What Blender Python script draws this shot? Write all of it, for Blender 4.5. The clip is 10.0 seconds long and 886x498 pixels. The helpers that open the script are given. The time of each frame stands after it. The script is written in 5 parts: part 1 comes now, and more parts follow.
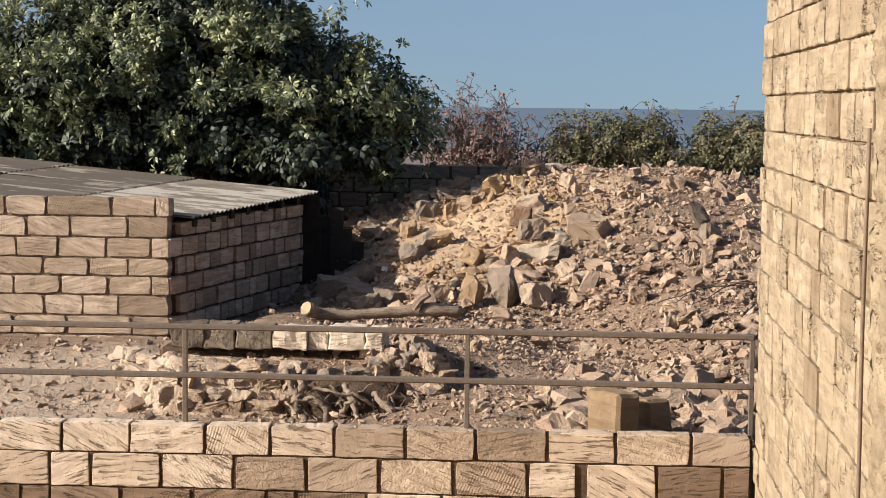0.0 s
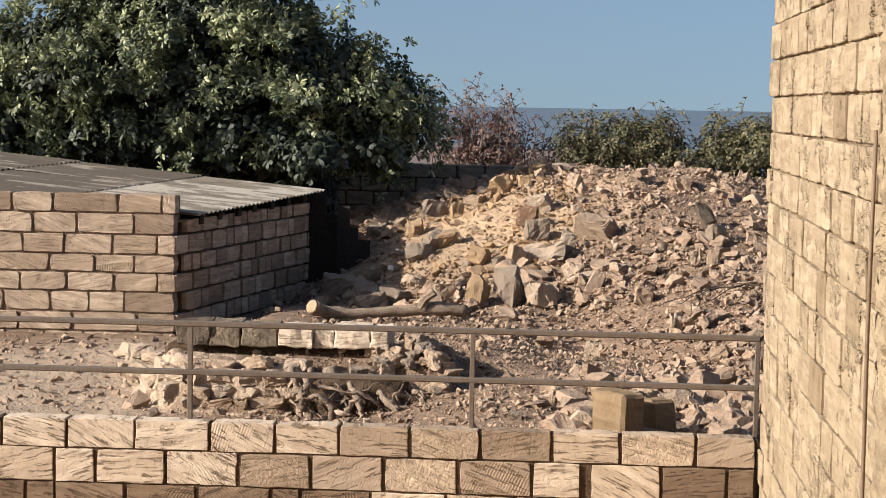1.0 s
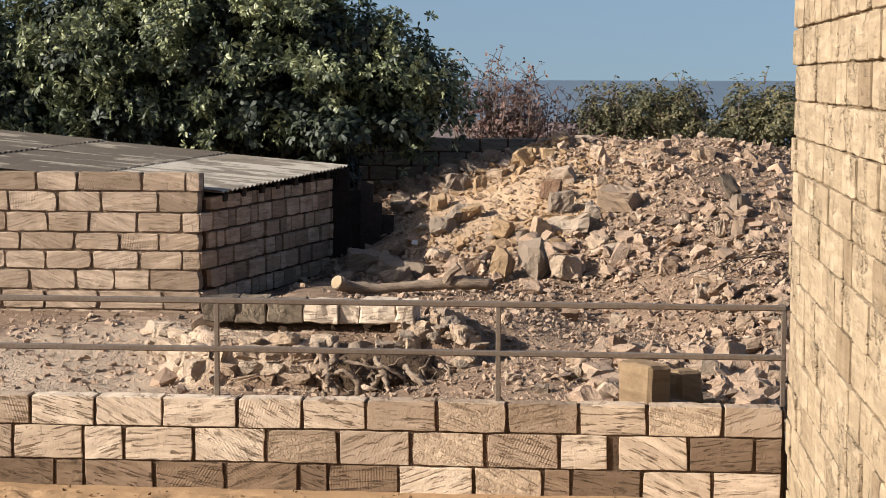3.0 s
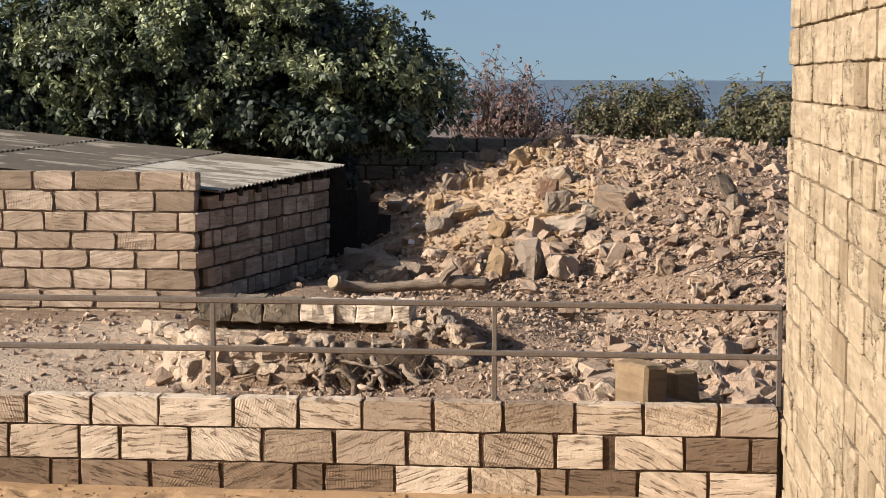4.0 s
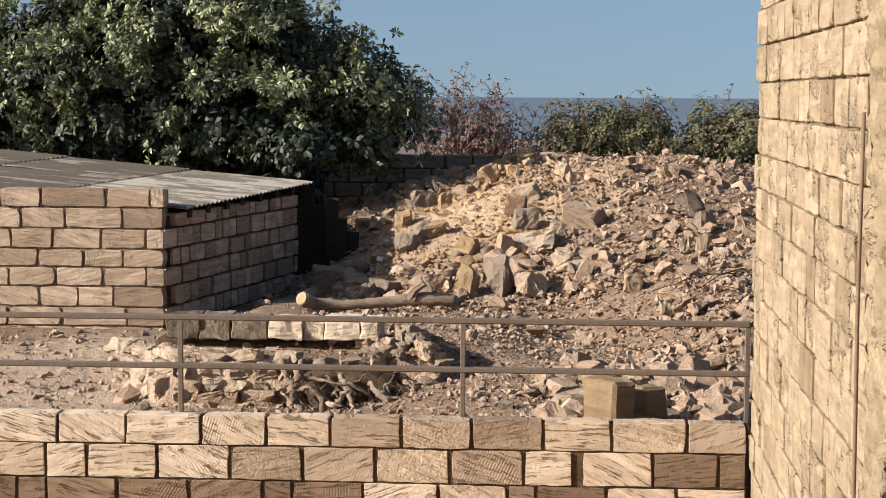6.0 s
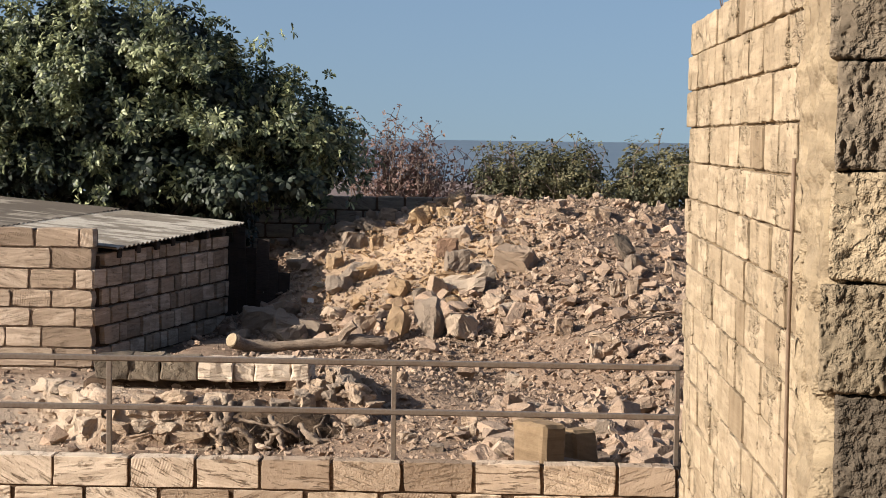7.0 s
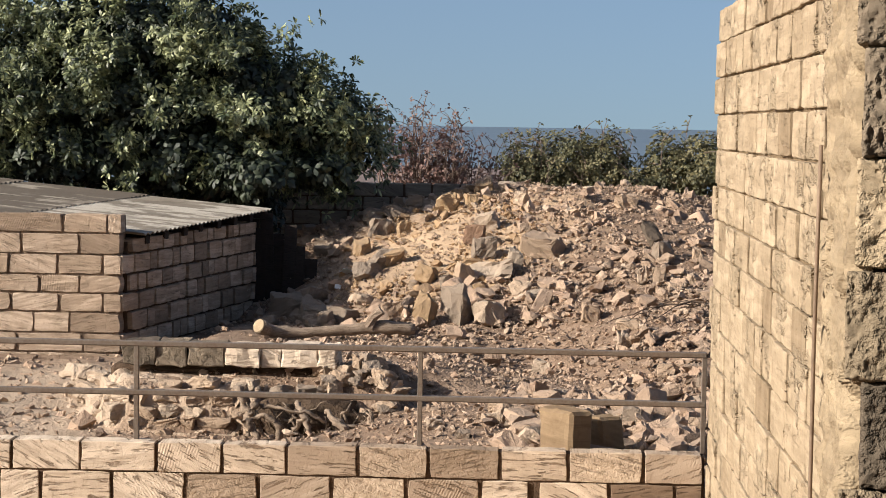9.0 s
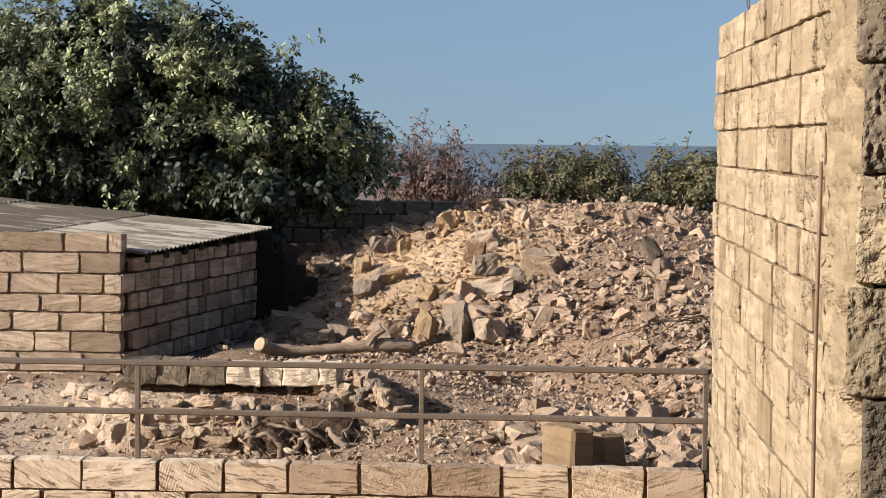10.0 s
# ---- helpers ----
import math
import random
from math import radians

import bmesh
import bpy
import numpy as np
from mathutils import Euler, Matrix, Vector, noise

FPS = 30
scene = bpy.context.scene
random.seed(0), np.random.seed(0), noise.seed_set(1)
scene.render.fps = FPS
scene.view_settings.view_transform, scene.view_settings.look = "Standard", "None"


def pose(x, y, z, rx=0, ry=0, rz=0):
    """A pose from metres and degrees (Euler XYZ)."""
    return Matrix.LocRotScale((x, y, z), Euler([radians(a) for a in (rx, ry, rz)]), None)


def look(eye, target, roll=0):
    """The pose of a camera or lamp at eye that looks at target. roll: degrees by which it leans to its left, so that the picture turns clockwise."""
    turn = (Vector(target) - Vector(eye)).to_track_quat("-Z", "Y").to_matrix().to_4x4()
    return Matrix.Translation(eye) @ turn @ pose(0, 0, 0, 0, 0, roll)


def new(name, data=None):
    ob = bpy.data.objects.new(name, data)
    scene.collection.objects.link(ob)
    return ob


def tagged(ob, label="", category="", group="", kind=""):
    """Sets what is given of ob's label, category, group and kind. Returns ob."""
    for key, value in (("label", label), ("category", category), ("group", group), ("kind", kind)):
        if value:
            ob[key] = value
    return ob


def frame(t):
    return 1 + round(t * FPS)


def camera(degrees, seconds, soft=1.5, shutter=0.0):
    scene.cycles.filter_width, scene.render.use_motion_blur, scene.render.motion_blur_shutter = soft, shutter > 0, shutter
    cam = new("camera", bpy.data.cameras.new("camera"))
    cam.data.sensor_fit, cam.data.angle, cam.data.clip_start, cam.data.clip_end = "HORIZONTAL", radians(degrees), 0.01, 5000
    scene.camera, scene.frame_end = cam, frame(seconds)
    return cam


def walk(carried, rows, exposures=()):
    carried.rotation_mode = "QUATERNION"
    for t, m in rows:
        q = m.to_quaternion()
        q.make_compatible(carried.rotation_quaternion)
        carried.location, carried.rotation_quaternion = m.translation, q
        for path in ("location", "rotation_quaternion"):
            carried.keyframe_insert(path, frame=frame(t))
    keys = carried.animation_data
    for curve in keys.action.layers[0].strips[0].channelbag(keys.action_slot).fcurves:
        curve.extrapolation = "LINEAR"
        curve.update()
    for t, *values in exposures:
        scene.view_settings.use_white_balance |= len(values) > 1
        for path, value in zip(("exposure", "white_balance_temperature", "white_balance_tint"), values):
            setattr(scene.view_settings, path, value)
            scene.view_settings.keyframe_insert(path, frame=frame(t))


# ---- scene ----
cam = camera(27.5, 10.0, soft=0.9)
PATH = [
    (0, (0.927, -2.679, 2.425), (0.784, -0.691, 2.267), 0.6),
    (0.5, (0.928, -2.679, 2.425), (0.78, -0.691, 2.266), 0.9),
    (1, (0.929, -2.678, 2.424), (0.779, -0.69, 2.265), 1.0),
    (1.5, (0.929, -2.682, 2.426), (0.768, -0.695, 2.26), 1.0),
    (2, (0.929, -2.69, 2.426), (0.747, -0.706, 2.241), 0.7),
    (2.5, (0.93, -2.669, 2.425), (0.742, -0.688, 2.229), 0.5),
    (2.7, (0.923, -2.676, 2.421), (0.740, -0.694, 2.228), 0.3),
    (3.8, (0.925, -2.679, 2.422), (0.759, -0.695, 2.241), 0.2),
    (4, (0.927, -2.677, 2.422), (0.755, -0.694, 2.234), 0.2),
    (4.5, (0.927, -2.679, 2.422), (0.745, -0.699, 2.212), 0.2),
    (5, (0.925, -2.674, 2.416), (0.739, -0.694, 2.199), 0.2),
    (5.2, (0.929, -2.675, 2.418), (0.744, -0.695, 2.205), 0.2),
    (6.3, (0.927, -2.675, 2.418), (0.817, -0.684, 2.266), 0.5),
    (6.5, (0.925, -2.675, 2.42), (0.833, -0.682, 2.277), 0.7),
    (7, (0.923, -2.677, 2.419), (0.861, -0.681, 2.297), 0.8),
    (7.5, (0.924, -2.681, 2.421), (0.869, -0.684, 2.314), 0.9),
    (8, (0.924, -2.676, 2.42), (0.862, -0.68, 2.316), 1.0),
    (8.5, (0.925, -2.679, 2.42), (0.846, -0.684, 2.302), 1.0),
    (9, (0.927, -2.676, 2.418), (0.835, -0.683, 2.281), 0.9),
    (9.5, (0.926, -2.677, 2.421), (0.835, -0.683, 2.295), 0.7),
    (10, (0.927, -2.676, 2.42), (0.834, -0.681, 2.302), 0.6),
]
walk(cam, [(t, look(e, a, r)) for t, e, a, r in PATH])

# ---- light ----
SUN = Vector((-0.80, -0.34, 0.43)).normalized()
world = bpy.data.worlds.new("world")
scene.world = world
world.use_nodes = True
wn = world.node_tree.nodes
sky = wn.new("ShaderNodeTexSky")
sky.sky_type = "NISHITA"
sky.sun_disc = False
sky.sun_elevation = math.asin(SUN.z)
sky.sun_rotation = math.atan2(SUN.x, SUN.y)
sky.altitude, sky.air_density, sky.dust_density, sky.ozone_density = 0, 1.0, 3.2, 2.6
wn["Background"].inputs["Strength"].default_value = 0.089
# a clear dry sky: the blue of some way up reaches down to the sea
way = wn.new("ShaderNodeTexCoord")
lift = wn.new("ShaderNodeVectorMath")
lift.operation, lift.inputs[1].default_value = "ADD", (0, 0, 0.13)
unit = wn.new("ShaderNodeVectorMath")
unit.operation = "NORMALIZE"
for a, b in ((way.outputs["Generated"], lift.inputs[0]), (lift.outputs[0], unit.inputs[0]), (unit.outputs[0], sky.inputs[0]), (sky.outputs[0], wn["Background"].inputs["Color"])):
    world.node_tree.links.new(a, b)
sun = new("sun", bpy.data.lights.new("sun", "SUN"))
sun.data.energy, sun.data.angle, sun.data.color = 5.0, radians(0.55), (1.0, 0.945, 0.85)
sun.matrix_world = look((0, 0, 30), Vector((0, 0, 30)) - SUN)
scene.view_settings.exposure = 0.78


# ---- materials ----
class Nodes:
    """A small hand for wiring a procedural material."""

    def __init__(self, name):
        self.m = bpy.data.materials.new(name)
        self.m.use_nodes = True
        self.t = self.m.node_tree
        self.bsdf = self.t.nodes["Principled BSDF"]
        self.out = self.t.nodes["Material Output"]
        self.pos = self.add("ShaderNodeNewGeometry").outputs["Position"]

    def add(self, kind, **values):
        n = self.t.nodes.new(kind)
        for k, v in values.items():
            setattr(n, k, v)
        return n

    def put(self, socket, v):
        if isinstance(v, bpy.types.NodeSocket):
            self.t.links.new(v, socket)
        elif isinstance(v, tuple) and len(v) == 3 and socket.type == "RGBA":
            socket.default_value = (*v, 1)
        else:
            socket.default_value = v

    def noise(self, scale, detail=4, rough=0.6, vec=None, distort=0.0):
        n = self.add("ShaderNodeTexNoise")
        self.put(n.inputs["Vector"], vec or self.pos)
        n.inputs["Scale"].default_value, n.inputs["Detail"].default_value = scale, detail
        n.inputs["Roughness"].default_value, n.inputs["Distortion"].default_value = rough, distort
        return n.outputs["Fac"]

    def cells(self, scale, vec=None, feature="F1"):
        n = self.add("ShaderNodeTexVoronoi", feature=feature)
        self.put(n.inputs["Vector"], vec or self.pos)
        n.inputs["Scale"].default_value = scale
        return n.outputs["Distance"]

    def ramp(self, fac, a, b, lo=0.0, hi=1.0):
        n = self.add("ShaderNodeMapRange")
        for k, v in (("Value", fac), ("From Min", a), ("From Max", b), ("To Min", lo), ("To Max", hi)):
            self.put(n.inputs[k], v)
        return n.outputs["Result"]

    def math(self, op, a, b=0.0):
        n = self.add("ShaderNodeMath", operation=op)
        self.put(n.inputs[0], a), self.put(n.inputs[1], b)
        return n.outputs[0]

    def mix(self, fac, a, b, blend="MIX"):
        n = self.add("ShaderNodeMix", data_type="RGBA", blend_type=blend)
        self.put(n.inputs["Factor"], fac), self.put(n.inputs["A"], a), self.put(n.inputs["B"], b)
        return n.outputs["Result"]

    def mapped(self, vec, scale=(1, 1, 1), turn=(0, 0, 0), place=(0, 0, 0)):
        n = self.add("ShaderNodeMapping")
        self.put(n.inputs["Vector"], vec)
        n.inputs["Scale"].default_value, n.inputs["Rotation"].default_value = scale, turn
        self.put(n.inputs["Location"], place)
        return n.outputs["Vector"]

    def random(self):
        return self.add("ShaderNodeObjectInfo").outputs["Random"]

    def island(self):
        return self.add("ShaderNodeNewGeometry").outputs["Random Per Island"]

    def bump(self, height, distance, strength=1.0, normal=None):
        n = self.add("ShaderNodeBump")
        self.put(n.inputs["Height"], height)
        n.inputs["Distance"].default_value, n.inputs["Strength"].default_value = distance, strength
        if normal:
            self.put(n.inputs["Normal"], normal)
        return n.outputs["Normal"]

    def done(self, color, rough=0.9, normal=None, metal=0.0, spec=0.3):
        self.put(self.bsdf.inputs["Base Color"], color)
        self.put(self.bsdf.inputs["Roughness"], rough)
        self.put(self.bsdf.inputs["Metallic"], metal)
        self.put(self.bsdf.inputs["Specular IOR Level"], spec)
        if normal:
            self.put(self.bsdf.inputs["Normal"], normal)
        return self.m


def sawn_stone(name, pale, deep, dark, saw=0.5, dark_share=0.2, grain=1.0, stripes=0.0, relief=0.012, streaks=1.0, pitted=0.07, smear=None):
    """Sawn shelly limestone: each block has its own tone, bedding streaks, saw marks and pits."""
    n = Nodes(name)
    r = n.random()
    shift = n.add("ShaderNodeCombineXYZ")
    n.put(shift.inputs[0], n.math("MULTIPLY", r, 37.0)), n.put(shift.inputs[2], n.math("MULTIPLY", r, 91.0))
    add = n.add("ShaderNodeVectorMath", operation="ADD")
    n.put(add.inputs[0], n.pos), n.put(add.inputs[1], shift.outputs[0])
    p = add.outputs[0]
    turned = n.add("ShaderNodeVectorRotate", rotation_type="Y_AXIS")
    n.put(turned.inputs["Vector"], p)
    n.put(turned.inputs["Angle"], n.ramp(r, 0, 1, -0.55, 0.4))
    beds = n.noise(6, 5, 0.62, n.mapped(turned.outputs[0], (0.32, 0.32, 3.0)), 0.7)
    fine = n.noise(120 * grain, 3, 0.7, p)
    blot = n.noise(5.5, 5, 0.65, p)
    chips = n.noise(26 * grain, 4, 0.7, p)
    pits = n.cells(60 * grain, p)
    tone = n.math("FRACT", n.math("MULTIPLY", r, 7.31))
    c = n.mix(tone, pale, deep)
    c = n.mix(n.ramp(beds, 0.47, 0.36, 0, 0.5), c, tuple(min(v * 1.22, 0.9) for v in pale))
    c = n.mix(n.ramp(beds, 0.47, 0.62, 0, 0.8), c, tuple(v * 0.85 for v in deep))
    crack = n.ramp(n.noise(7, 4, 0.65, n.mapped(turned.outputs[0], (0.8, 0.8, 8.0)), 0.4), 0.555, 0.60)
    crack = n.math("MULTIPLY", crack, n.ramp(blot, 0.38, 0.55))
    c = n.mix(n.math("MULTIPLY", crack, 0.95 * streaks), c, dark)
    c = n.mix(n.ramp(blot, 0.50, 0.72, 0, 0.5), c, n.mix(0.5, deep, dark))
    c = n.mix(n.ramp(chips, 0.56, 0.80, 0, 0.45), c, dark)
    c = n.mix(n.ramp(n.math("FRACT", n.math("MULTIPLY", r, 3.77)), 1 - dark_share, 1 - dark_share + 0.05, 0, 0.55), c, dark)
    c = n.mix(n.ramp(fine, 0.52, 0.74, 0, 0.3), c, dark)
    # curved marks of a round saw, on some blocks only
    saw_turn = n.add("ShaderNodeVectorRotate", rotation_type="Y_AXIS")
    n.put(saw_turn.inputs["Vector"], n.mapped(p, (1, 1, 1), (0, 0, 0), (3.0, 0, 1.3)))
    n.put(saw_turn.inputs["Angle"], n.ramp(n.math("FRACT", n.math("MULTIPLY", r, 5.3)), 0, 1, -0.9, 0.9))
    wave = n.add("ShaderNodeTexWave", bands_direction="X")
    n.put(wave.inputs["Vector"], saw_turn.outputs[0])
    wave.inputs["Scale"].default_value, wave.inputs["Distortion"].default_value = 19, 2.2
    wave.inputs["Detail"].default_value, wave.inputs["Detail Scale"].default_value = 1, 0.5
    mask = n.math("MULTIPLY", n.ramp(n.math("FRACT", n.math("MULTIPLY", r, 11.7)), 0.55, 0.8), n.ramp(blot, 0.4, 0.6))
    streak = n.math("MULTIPLY", n.math("MULTIPLY", wave.outputs["Fac"], mask), saw)
    h = n.math("ADD", n.math("MULTIPLY", beds, 0.1 + 0.35 * streaks), n.math("MULTIPLY", fine, 0.24))
    h = n.math("ADD", h, n.math("MULTIPLY", crack, -0.9 * streaks))
    h = n.math("ADD", h, streak)
    h = n.math("ADD", h, n.math("MULTIPLY", n.ramp(pits, 0.0, 0.3), pitted))
    h = n.math("ADD", h, n.math("MULTIPLY", n.ramp(chips, 0.45, 0.85), -0.1 - 1.9 * pitted))
    h = n.math("ADD", h, n.math("MULTIPLY", blot, 0.5))
    if stripes:
        # upright gang-saw stripes
        up = n.noise(9, 2, 0.6, n.mapped(p, (1, 1, 0.08)))
        thin = n.noise(24, 3, 0.6, n.mapped(p, (1, 1, 0.08)))
        c = n.mix(n.ramp(up, 0.45, 0.62, 0, 0.55 * stripes), c, deep)
        c = n.mix(n.ramp(thin, 0.56, 0.68, 0, 0.35 * stripes), c, dark)
        h = n.math("ADD", n.math("MULTIPLY", h, 0.5), n.math("MULTIPLY", n.math("ADD", n.math("MULTIPLY", up, 1.6), thin), -1.6 * stripes))
    if smear:
        # mortar slapped over the face here and there
        spread = n.ramp(n.noise(2.3, 6, 0.7, n.mapped(n.pos, (1, 1, 1.5))), 0.55, 0.64)
        c = n.mix(n.math("MULTIPLY", spread, 0.85), c, smear)
        h = n.math("ADD", n.math("MULTIPLY", h, n.ramp(spread, 0, 1, 1.0, 0.5)), n.math("MULTIPLY", spread, 0.9))
        h = n.math("ADD", h, n.math("MULTIPLY", n.math("MULTIPLY", chips, spread), 1.3))
        holes = n.ramp(n.noise(15, 3, 0.6), 0.70, 0.76)
        c = n.mix(n.math("MULTIPLY", holes, 0.6), c, dark)
        h = n.math("ADD", h, n.math("MULTIPLY", holes, -0.8))
    return n.done(c, 0.93, n.bump(h, relief, 1.0), spec=0.12)


def earth(name, a, b, c, scale=1.0, bump=0.02, spill=None):
    n = Nodes(name)
    big, mid, fine = n.noise(0.7 * scale, 4), n.noise(5 * scale, 5, 0.65), n.noise(60 * scale, 4, 0.7)
    col = n.mix(n.ramp(big, 0.35, 0.65), a, b)
    col = n.mix(n.ramp(mid, 0.48, 0.68, 0, 0.8), col, c)
    col = n.mix(n.ramp(fine, 0.55, 0.75, 0, 0.3), col, b)
    if spill:
        # yellower sandy soil tipped on the left shoulder of the mound
        off = n.add("ShaderNodeVectorMath", operation="DISTANCE")
        n.put(off.inputs[0], n.mapped(n.pos, (1, 0.55, 0)))
        off.inputs[1].default_value = (0.15, 10.6, 0)
        col = n.mix(n.ramp(n.math("ADD", off.outputs["Value"], n.math("MULTIPLY", mid, 1.2)), 1.4, 2.6, 0.9, 0.0), col, spill)
        off = n.add("ShaderNodeVectorMath", operation="DISTANCE")
        n.put(off.inputs[0], n.mapped(n.pos, (1, 0.5, 0)))
        off.inputs[1].default_value = (-3.4, 5.9, 0)
        col = n.mix(n.ramp(n.math("ADD", off.outputs["Value"], n.math("MULTIPLY", mid, 0.8)), 1.3, 2.1, 0.85, 0.0), col, (0.43, 0.325, 0.235))
    grit = n.cells(38 * scale)
    h = n.math("ADD", n.math("MULTIPLY", mid, 1.5), n.math("MULTIPLY", fine, 0.2))
    h = n.math("ADD", h, n.math("MULTIPLY", n.ramp(grit, 0.0, 0.5), -0.25))
    h = n.math("ADD", h, n.math("MULTIPLY", n.noise(16 * scale, 4, 0.6), 1.0))
    return n.done(col, 0.95, n.bump(h, bump, 1.0), spec=0.1)


def rubble_stone(name, tones, per_island, spec=0.15, dust=1.0):
    n = Nodes(name)
    r = n.island() if per_island else n.random()
    ramp = n.add("ShaderNodeValToRGB")
    el = ramp.color_ramp.elements
    for i, (at, col) in enumerate(tones):
        e = el[i] if i < 2 else el.new(at)
        e.position, e.color = at, (*col, 1)
    n.put(ramp.inputs["Fac"], r)
    mid, fine, big = n.noise(14, 5, 0.65), n.noise(80, 3, 0.7), n.noise(1.1, 3)
    c = n.mix(n.ramp(mid, 0.45, 0.75, 0, 0.45), ramp.outputs["Color"], (0.205, 0.145, 0.10))
    c = n.mix(n.ramp(fine, 0.5, 0.8, 0, 0.18 * dust), c, (0.41, 0.325, 0.25))
    c = n.mix(n.ramp(big, 0.42, 0.62, 0, 0.5 * dust), c, (0.335, 0.246, 0.175))
    h = n.math("ADD", mid, n.math("MULTIPLY", fine, 0.6))
    return n.done(c, 0.92, n.bump(h, 0.03, 1.0), spec=spec)


def wood(name, a, b, dark, axis_scale=(1, 1, 1)):
    n = Nodes(name)
    grain = n.noise(30, 5, 0.65, n.mapped(n.pos, axis_scale), 0.4)
    big = n.noise(6, 3)
    c = n.mix(n.ramp(grain, 0.35, 0.6), a, b)
    c = n.mix(n.ramp(grain, 0.58, 0.72), c, dark)
    c = n.mix(n.ramp(big, 0.5, 0.7, 0, 0.5), c, dark)
    return n.done(c, 0.85, n.bump(grain, 0.012, 1.0), spec=0.2)


def leafy(name, dark, mid, pale, gloss=0.42, through_light=0.25):
    n = Nodes(name)
    r = n.island()
    big = n.noise(2.6, 3)
    c = n.mix(r, dark, mid)
    c = n.mix(n.ramp(n.math("ADD", n.math("MULTIPLY", r, 0.3), n.math("MULTIPLY", big, 1.0)), 0.57, 0.88), c, pale)
    n.done(c, gloss, None, spec=0.5)
    tr = n.add("ShaderNodeBsdfTranslucent")
    n.put(tr.inputs["Color"], n.mix(0.5, c, pale))
    mx = n.add("ShaderNodeMixShader")
    mx.inputs[0].default_value = through_light
    n.put(mx.inputs[1], n.bsdf.outputs[0]), n.put(mx.inputs[2], tr.outputs[0])
    n.put(n.out.inputs["Surface"], mx.outputs[0])
    return n.m


def plain(name, color, rough=0.6, metal=0.0, grain=40, amount=0.25, other=None):
    n = Nodes(name)
    f, g = n.noise(grain, 4), n.noise(grain / 8, 3)
    other = other or tuple(v * 0.6 for v in color)
    c = n.mix(n.ramp(f, 0.4, 0.7, 0, amount), color, other)
    c = n.mix(n.ramp(g, 0.45, 0.7, 0, amount), c, other)
    return n.done(c, n.ramp(f, 0.3, 0.7, rough - 0.1, rough + 0.1), n.bump(f, 0.002, 0.6), metal)


STONE_FRONT = sawn_stone("sawn_limestone_pinkish", (0.615, 0.499, 0.388), (0.495, 0.383, 0.284), (0.185, 0.124, 0.0813), 0.24, 0.30)
STONE_PITTED = sawn_stone("pitted_limestone", (0.493, 0.383, 0.281), (0.42, 0.319, 0.231), (0.158, 0.105, 0.0693), 0.1, 0.2, 0.8, 0.0, 0.012, 0.6, 0.28)
STONE_DAMP = sawn_stone("sawn_limestone_damp", (0.266, 0.187, 0.13), (0.209, 0.143, 0.095), (0.114, 0.076, 0.0507), 0.2, 0.4)
STONE_SIDE = sawn_stone("sawn_limestone_yellow", (0.373, 0.292, 0.201), (0.292, 0.222, 0.146), (0.136, 0.0923, 0.0547), 0.0, 0.10, 1.0, 0.55, 0.012, 0.3, 0.08, (0.292, 0.225, 0.149))
STONE_PIER = sawn_stone("coarse_shell_limestone", (0.436, 0.339, 0.224), (0.345, 0.265, 0.174), (0.101, 0.0781, 0.0558), 0.0, 0.10, 0.8, 0.0, 0.010, 0.08, 0.6)
STONE_SHED = sawn_stone("sawn_limestone_shed", (0.502, 0.386, 0.291), (0.33, 0.242, 0.171), (0.165, 0.114, 0.0776), 0.15, 0.30, 1.0, 0.0, 0.016, 0.4)
STONE_LOOSE = sawn_stone("sawn_limestone_loose", (0.625, 0.51, 0.399), (0.545, 0.428, 0.324), (0.288, 0.206, 0.142), 0.0, 0.05, 1.0, 0.0, 0.014, 0.6)
# grey of the back wall, lowered to hold the shade of the tree
STONE_BACK = sawn_stone("sawn_limestone_grey_shade", (0.232, 0.197, 0.156), (0.192, 0.161, 0.126), (0.111, 0.091, 0.068), 0.2, 0.2)
STONE_OCHRE = sawn_stone("sawn_limestone_ochre", (0.224, 0.154, 0.0927), (0.194, 0.131, 0.0763), (0.106, 0.0671, 0.0398), 0.0, 0.05, 1.0, 0.0, 0.008, 0.04)
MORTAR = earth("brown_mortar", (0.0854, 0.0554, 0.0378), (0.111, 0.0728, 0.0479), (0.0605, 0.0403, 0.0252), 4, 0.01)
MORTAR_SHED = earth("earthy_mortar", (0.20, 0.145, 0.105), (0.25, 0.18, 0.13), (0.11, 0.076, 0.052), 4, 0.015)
MORTAR_PALE = earth("sandy_mortar", (0.36, 0.266, 0.166), (0.302, 0.216, 0.13), (0.202, 0.137, 0.0792), 4, 0.014)
MORTAR_SIDE = earth("brown_sandy_mortar", (0.20, 0.142, 0.087), (0.235, 0.168, 0.10), (0.13, 0.09, 0.055), 4, 0.014)
STONE_PIER_DARK = sawn_stone("weathered_shell_limestone", (0.222, 0.174, 0.126), (0.167, 0.13, 0.0938), (0.0518, 0.0407, 0.0315), 0.0, 0.20, 0.8, 0.0, 0.010, 0.08, 0.6)
MORTAR_SKIN = sawn_stone("smeared_mortar", (0.316, 0.244, 0.158), (0.239, 0.179, 0.116), (0.0856, 0.0599, 0.0385), 0.0, 0.0, 0.55, 0.0, 0.009, 0.05, 0.35, (0.291, 0.223, 0.145))
DIRT = earth("dry_earth", (0.199, 0.133, 0.0923), (0.238, 0.167, 0.118), (0.132, 0.0842, 0.0548), 1.0, 0.03, (0.45, 0.318, 0.205))
SAND = earth("yellow_sand", (0.342, 0.22, 0.124), (0.317, 0.201, 0.112), (0.266, 0.164, 0.0869), 0.8, 0.006)
